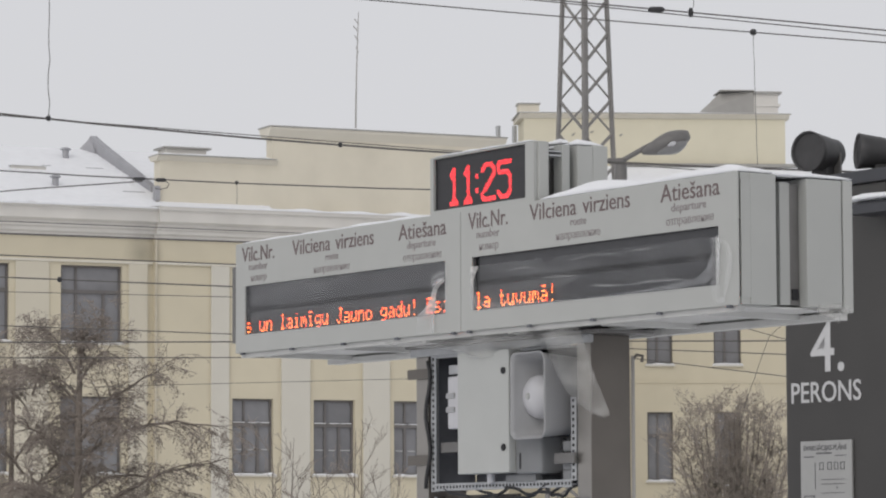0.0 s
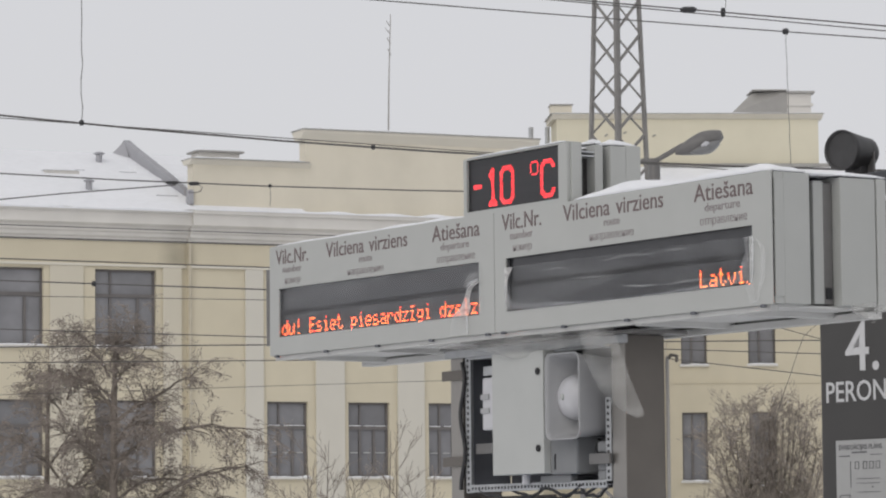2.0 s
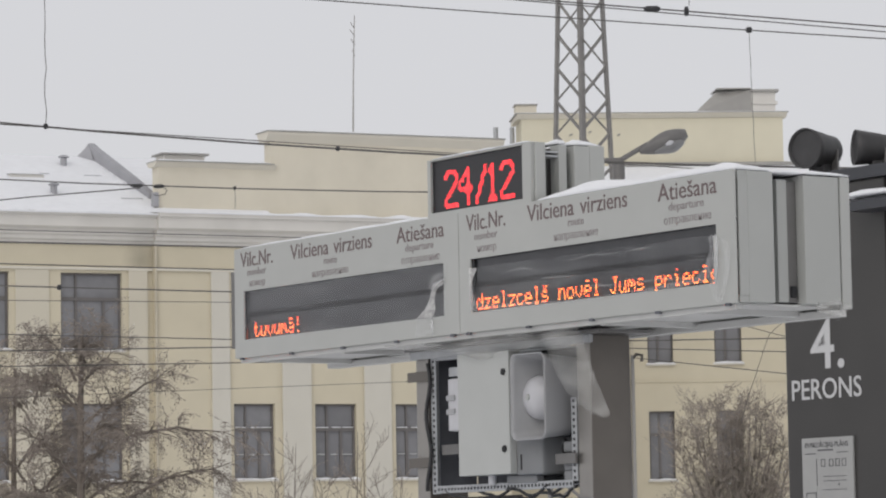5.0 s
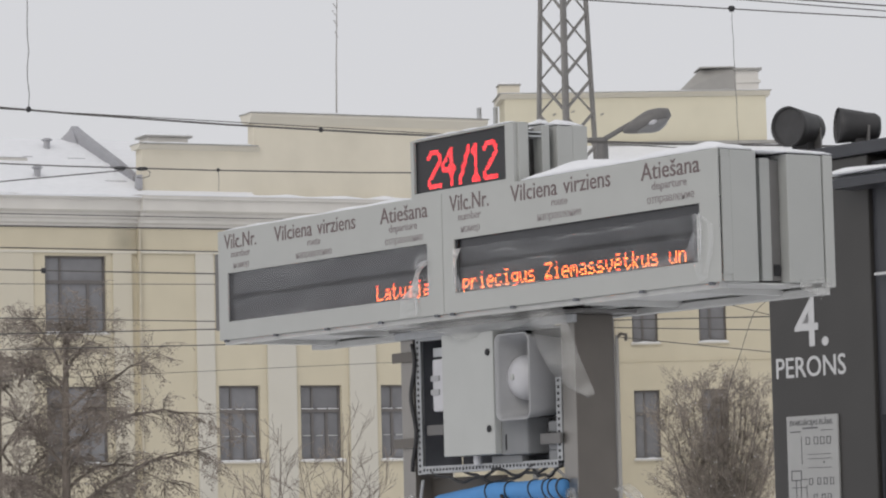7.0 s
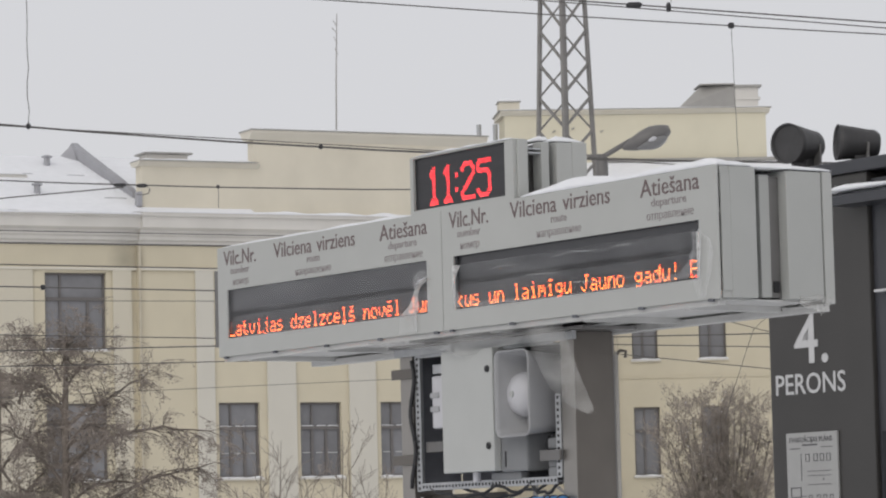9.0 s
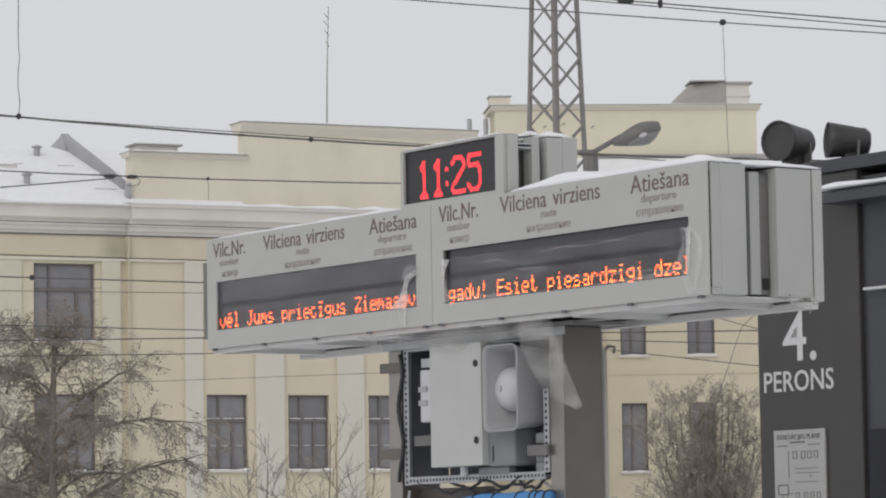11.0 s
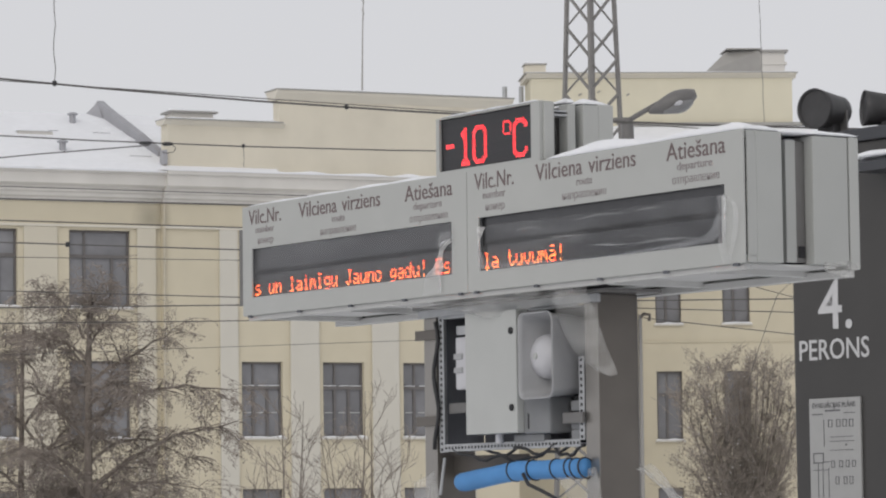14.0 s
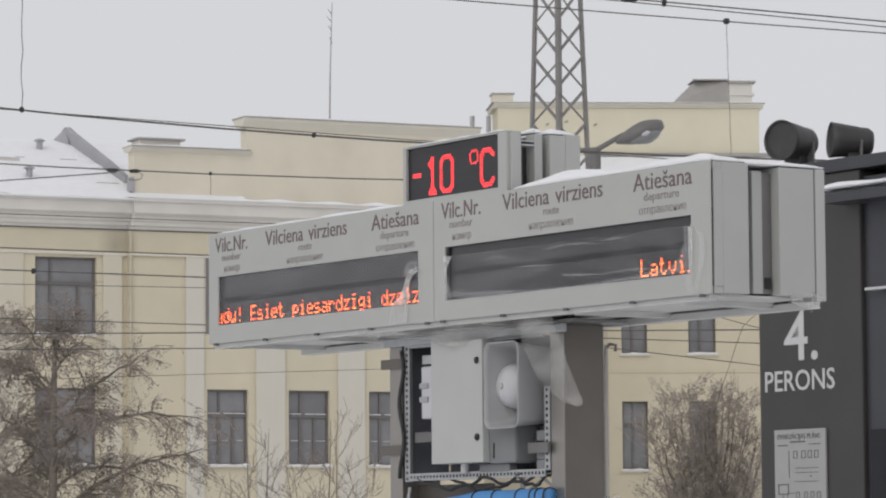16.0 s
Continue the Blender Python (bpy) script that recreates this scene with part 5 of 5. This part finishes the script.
for z, w in ((2.5, 0.10), (2.75, 0.14), (2.95, 0.11), (2.2, 0.07)):
    part("dipole", tube(bmesh.new(), [(0.08 - w, 0, z + 0.16), (0.09, 0, z)], 0.012, 5), COPING, antenna)

# ---- the wing further back ----
WNG = pose(5.282, 104.998, 0.0, 0, 0, 5)
wing = thing("building", WNG, "taller cream wing behind with narrow windows and attic", "building")
UP, LO = (7.31, 9.2), (3.83, 5.88)
NARROW = [(-2.05, -1.25), (0.0, 0.78), (2.03, 2.86)]
part("wall", plate_with_openings(-8.0, 4.9, -0.9, 12.6, [(a, b, *L) for a, b in NARROW for L in (UP, LO, (0.4, 2.4))], 0.0, 0.5), CREAM, wing)
part("end_wall", block(4.5, 4.9, 0.5005, 10, -0.9, 12.6), CREAM, wing)
part("end_wall", block(-8.0, -7.6, 0.5005, 10, -0.9, 12.6), CREAM, wing)
part("back_wall", block(-7.6, 4.5, 9.6, 10, -0.9, 12.6), CREAM, wing)
for a, b in NARROW:
    for L in (UP, LO, (0.4, 2.4)):
        window_unit(a, b, *L, 0.0, (0.42,), wing)
part("string_course", block(-8.0, 4.9, -0.03, -0.002, 6.74, 6.80), CREAM, wing)
part("pipe", tube(bmesh.new(), [(-0.5, -0.06, -0.9), (-0.5, -0.06, 12.4)], 0.05, 8), PIPE, wing)
part("attic", block(-3.66, 4.28, 0.0, 1.75, 12.61, 14.72), CREAM_WING, wing)
part("attic_coping", sweep([(-0.10, 14.82), (-0.002, 14.73), (1.85, 14.73), (1.85, 14.86), (-0.18, 14.86), (-0.18, 14.83)], -3.80, 4.40), COPE, wing)
part("attic_flashing", block(-3.86, 4.44, -0.20, 1.85, 14.862, 14.885), COPING, wing)
part("coping_snow", snow_strip(-3.84, 4.4, -0.19, 1.8, 14.886, 0.06, 14.0, 60, 6, 1.2), SNOW, wing)
part("lower_roof", sweep([(-3.2, 12.0), (-3.2, 12.1), (-0.02, 13.28), (-0.02, 12.65), (-0.02, 12.0)], -8.0, 5.2), SNOW, wing, "snow covered lower roof")
part("roof_edge", block(-0.9, 4.6, -0.14, -0.022, 13.26, 13.36), COPING, wing)
for x, z in ((-2.17, 14.23), (-1.60, 14.31), (-0.72, 14.22)):
    part("anchor_plate", tube(bmesh.new(), [(x - 0.05, -0.02, z - 0.02), (x + 0.04, -0.02, z + 0.03)], 0.022, 6), COPING, wing)
ch = part("chimney", block(-3.72, -3.09, 1.0, 1.6, 14.90, 15.27), CREAM_ATTIC, wing)
part("chimney_cap", block(-3.76, -3.05, 0.95, 1.65, 15.272, 15.31, 0.01), COPING, ch)
part("cap_snow", snow_strip(-3.75, -3.06, 0.96, 1.64, 15.311, 0.09, 19.0, 16, 6, 2.0), SNOW, ch)
bm = bmesh.new()
lo = [bm.verts.new(p) for p in ((1.72, 0.6, 14.94), (3.45, 0.6, 14.94), (3.45, 1.75, 14.94), (1.72, 1.75, 14.94))]
hi = [bm.verts.new(p) for p in ((2.42, 0.8, 15.62), (3.45, 0.6, 15.66), (3.45, 1.75, 15.66), (2.42, 1.55, 15.62))]
for i in range(4):
    bm.faces.new((lo[i], lo[(i + 1) % 4], hi[(i + 1) % 4], hi[i]))
bm.faces.new(hi)
bmesh.ops.recalc_face_normals(bm, faces=bm.faces)
head = part("stair_head", bm, COPING, wing, "dark sheet metal stair head")
part("head_roof", block(2.38, 3.44, 0.52, 1.78, 15.662, 15.70, 0.008), COPING, head)
ch = part("chimney", block(3.452, 4.18, 0.6, 1.6, 14.94, 15.58), CORNICE, wing)
part("chimney_band", block(3.46, 4.24, 0.55, 1.65, 15.20, 15.28), CORNICE, ch)
part("chimney_cap", block(3.42, 4.28, 0.5, 1.7, 15.582, 15.65, 0.01), COPING, ch)
part("cap_snow", snow_strip(3.43, 4.27, 0.52, 1.68, 15.651, 0.05, 23.0, 16, 6, 2.0), SNOW, ch)
for x in (-4.35, -3.85):
    part("flue", tube(bmesh.new(), [(x, 1.0, 11.5), (x, 1.0, 14.60)], 0.075, 10), GALV, wing)
part("roof", block(-7.6, 4.5, 0.502, 9.6, 12.40, 12.605), SNOW, wing)
part("flue_base", block(-7.5, -3.74, 0.6, 3, 12.61, 13.6), CORNICE, wing)


# ---- bare trees ----
def tree(name, base, trunk, radius, limbs, limb, ratio, spread, levels, seed, label, clumps, stems=1, twig=0.005, fan=0.25, kids=(3, 4, 4, 5), droop=0.05, low=3, arcs=(), lean=0.0, bark=None, bend=1.0, flare=0.7, shoots=24, haze=None):
    """A bare tree: stems that carry limbs, which fork again and again into fine twigs with seed bunches and snow."""
    rnd = random.Random(seed)
    wood, fine, seeds, snowy = bmesh.new(), bmesh.new(), bmesh.new(), bmesh.new()

    def clump(bm, p, r):
        v = [bm.verts.new(p + Vector(d) * r * rnd.uniform(0.5, 1.4)) for d in ((1, 0, 0), (-1, 0, 0), (0, 1, 0), (0, -1, 0), (0, 0, 1), (0, 0, -1.4))]
        for f in ((0, 2, 4), (2, 1, 4), (1, 3, 4), (3, 0, 4), (2, 0, 5), (1, 2, 5), (3, 1, 5), (0, 3, 5)):
            bm.faces.new([v[i] for i in f])

    def grow(p, d, length, r, level):
        n = 9 if level == 0 else 6 if level == 1 else 4
        pts, rad, ways = [p], [r], [d]
        taper = 0.66 if stems == 1 or level else 0.92
        for i in range(n):
            sway = 0.03 if level == 0 else (0.15 + 0.03 * level) * bend
            d = (d + Vector((rnd.uniform(-1, 1), rnd.uniform(-1, 1), rnd.uniform(-0.7, 0.7))) * sway + Vector((0, 0, 0.06 if level == 0 else (0.16 - 0.30 * i / n if level == 1 else -droop) * (1 if droop else 0.3)))).normalized()
            p = p + d * length / n
            pts.append(p)
            rad.append(max(twig, r * (1 - taper * (i + 1) / n)))
            ways.append(d)
        tube(wood if level < (3 if bend > 0.7 else 2) else fine, pts, rad, 8 if level == 0 else 5 if level < 3 else 3, False)
        if level >= 1:
            for i in range(1, n):
                if ways[i].z < 0.75 and rnd.random() < 0.014:
                    clump(snowy, pts[i] + Vector((0, 0, rad[i])), rnd.uniform(0.006, 0.012))
        if level >= levels:
            for _ in range(clumps):
                if rnd.random() < 0.7:
                    clump(seeds, pts[rnd.randrange(1, n + 1)] + Vector((rnd.uniform(-0.05, 0.05), rnd.uniform(-0.05, 0.05), rnd.uniform(-0.10, 0.0))), rnd.uniform(0.009, 0.018))
            return
        count = limbs if level == 0 else rnd.choice(kids) + (3 if level == 1 else 0)
        for i in range(count):
            k = low + int((n - low) * (i + 0.9) / count) if level == 0 else rnd.randrange(1, n + 1)
            ang = i * 2.4 + rnd.uniform(-0.5, 0.5) if level == 0 else rnd.uniform(0, 2 * math.pi)
            side = Vector((math.cos(ang), math.sin(ang), 0))
            wide = rnd.uniform(0.55, 1.1) * spread
            nd = (ways[k] * (1 - 0.3 * wide) + side * wide).normalized()
            size = limb * rnd.uniform(0.75, 1.15) * (1 - 0.5 * (k - low) / max(1, n - low)) if level == 0 else length * rnd.uniform(0.8, 1.2) * ratio
            grow(pts[k], nd, size, max(twig, rad[k] * rnd.uniform(0.45, 0.7)), level + 1)

    def arc(h, reach, lift, rise, away, r):
        """A long limb that leaves the stem at height h, sweeps out by reach, arches and ends lift higher."""
        pts, rad, n = [], [], 10
        for i in range(n + 1):
            f = i / n
            wob = Vector((rnd.uniform(-1, 1), rnd.uniform(-1, 1), rnd.uniform(-1, 1))) * 0.035 * min(1.0, 3 * f)
            pts.append(Vector((lean * h + reach * f, away * f, h + lift * f + rise * math.sin(math.pi * f ** 0.85))) + wob)
            rad.append(max(twig, r * 1.35 * (1 - 0.80 * f)))
        tube(wood, pts, rad, 6, False)
        for i in range(shoots):
            k = rnd.randrange(2, n + 1)
            d = (pts[k] - pts[k - 1]).normalized()
            ang = rnd.uniform(0, 2 * math.pi)
            nd = (d * 0.7 + Vector((math.cos(ang) * 0.7, math.sin(ang), rnd.uniform(-0.5, 0.8))) * flare / 0.7).normalized()
            grow(pts[k], nd, rnd.uniform(0.35, 0.85) * (0.6 + 0.4 * min(1.0, abs(reach) / 1.5)), max(twig, rad[k] * 0.42), 2)

    t = thing(name, pose(*base), label, "tree", "bare winter trees")
    for row in arcs:
        arc(*row)
    for s in range(stems):
        a = 2 * math.pi * s / max(1, stems) + 0.4
        many = 1 if stems > 1 else 0
        grow(Vector((0.1 * math.cos(a), 0.1 * math.sin(a), 0)) * many, Vector((fan * (0.4, 0.8, 1.3)[s % 3] * math.cos(a * 2.1) * many + lean, fan * math.sin(a) * many, 1)).normalized(), trunk * rnd.uniform(0.9, 1.05) * (1 - (0.0, 0.12, 0.25)[s % 3] * many), radius, 0)
    part("trunk", wood, bark or BARK, t)
    tagged(part("twig_work", fine, haze or TWIG, t, "haze of fine pale brown twigs"), kind="stuff")
    if clumps:
        tagged(part("seed_bunch", seeds, SEED, t, "dry brown hanging seed bunches"), kind="stuff")
    tagged(part("branch_snow", snowy, SNOW, t), kind="stuff")
    return t


# limbs: height on the stem, reach to the side, rise at the tip, arch, reach in depth, radius
BROAD = ((4.4, 2.95, 0.65, 0.42, -0.5, 0.040), (3.05, 2.95, 1.40, 0.35, 0.3, 0.045), (5.2, 1.70, 1.10, 0.05, 0.4, 0.035), (5.75, 0.80, 0.97, 0.20, -0.3, 0.025),
         (5.8, -0.90, 0.40, 0.10, 0.3, 0.022), (6.15, -0.86, 0.95, 0.25, -0.2, 0.022), (4.1, -1.25, 1.30, 0.10, -0.6, 0.035), (3.3, -1.9, 0.6, 0.30, 0.5, 0.035),
         (2.6, 2.3, 0.5, 0.40, -0.8, 0.035), (2.9, -1.1, 1.0, 0.20, -0.9, 0.03), (4.7, 1.1, 0.5, 0.30, -0.9, 0.025), (3.6, 1.9, 0.2, 0.45, 0.9, 0.03), (6.4, 0.35, 0.9, 0.0, 0.1, 0.018),
         (2.2, 1.7, 0.9, 0.25, 0.5, 0.03), (2.3, -1.6, 0.9, 0.25, -0.4, 0.03), (2.1, 2.9, 0.55, 0.3, 0.2, 0.03), (2.5, 0.9, 1.5, 0.1, 0.8, 0.025), (2.0, -0.7, 1.2, 0.1, 0.7, 0.025), (3.9, 0.7, 1.3, 0.1, -0.7, 0.022), (2.4, -2.4, 0.5, 0.2, 0.3, 0.03))
SLIM = ((3.4, 1.1, 1.35, 0.05, -0.3, 0.035), (4.6, 0.8, 0.9, 0.1, 0.3, 0.025), (5.4, -0.7, 0.8, 0.1, 0.2, 0.02), (3.0, -1.5, 0.9, 0.2, -0.4, 0.03), (2.6, 1.7, 0.5, 0.3, 0.4, 0.03),
        (5.8, 0.5, 0.9, 0.1, -0.3, 0.02), (4.2, -1.3, 0.9, 0.2, 0.4, 0.025), (2.2, 1.2, 0.9, 0.2, -0.5, 0.03), (2.1, -1.0, 0.8, 0.2, 0.4, 0.03), (2.6, 0.7, 1.4, 0.1, 0.6, 0.025), (2.3, 2.0, 0.2, 0.25, -0.6, 0.03), (1.9, 1.6, 1.1, 0.15, 0.5, 0.03), (3.6, 1.5, 0.7, 0.2, 0.2, 0.028), (2.0, -1.4, 0.3, 0.3, -0.3, 0.03))
tree("tree", (-7.80, 70.0, -0.9), 7.0, 0.125, 4, 1.0, 0.52, 0.8, 4, 8, "bare winter tree with dry brown seed bunches", 2, 1, 0.0040, 0.25, (3, 4, 5), 0.10, 6, BROAD, -0.02, None, 0.8, 0.7, 32)
tree("tree", (-9.55, 71.5, -0.9), 6.9, 0.095, 4, 1.0, 0.52, 0.7, 4, 23, "bare winter tree with dry brown seed bunches", 2, 1, 0.0042, 0.25, (4, 4, 5), 0.10, 6, SLIM, 0.10, None, 0.8, 0.7, 32)
FAN = [(1.0 + 0.3 * (i % 3), 1.12 * f, 4.30 - 0.85 * f * f - 0.28 * (i % 3), 0.0, 0.5 * math.sin(i * 2.3), 0.035) for i, f in enumerate([-1 + k / 8 for k in range(17)])]
FAN += [(1.2 + 0.25 * (i % 4), 0.95 * f, 2.9 - 0.8 * f * f - 0.25 * (i % 3), 0.0, 0.6 * math.cos(i * 2.1), 0.028) for i, f in enumerate([-1 + k / 3 for k in range(7)])]
tree("tree", (5.25, 70.0, -0.9), 3.2, 0.05, 3, 0.9, 0.5, 0.7, 4, 5, "dense round-headed bare winter tree", 1, 1, 0.0031, 0.19, (4, 4, 5), 0.0, 6, FAN, 0.0, BARK, 0.55, 0.5, 36, TWIG_PALE)
tree("sapling", (-2.35, 68.0, -0.9), 5.2, 0.042, 6, 1.1, 0.6, 0.65, 3, 31, "thin bare sapling with few twigs", 0, 6, 0.0045, 0.30, (2, 2, 3), 0.0)
tree("sapling", (-3.75, 67.0, -0.9), 4.8, 0.038, 5, 0.9, 0.6, 0.6, 3, 37, "thin bare sapling with few twigs", 0, 4, 0.0045, 0.28, (2, 2, 3), 0.0)


def motions():
    for ob, x0, speed, period, x_in, x_out in LETTERS:
        walk(ob, letter_rows(x0, speed, period, x_in, x_out))
    for c, ob in enumerate(COLUMNS):
        walk(ob, [(t, pose(0.024 + (c + 0.5) * PITCH, 0.0165, 0.020, 0, 0, a)) for t, a in COLUMN_TURNS])


motions()
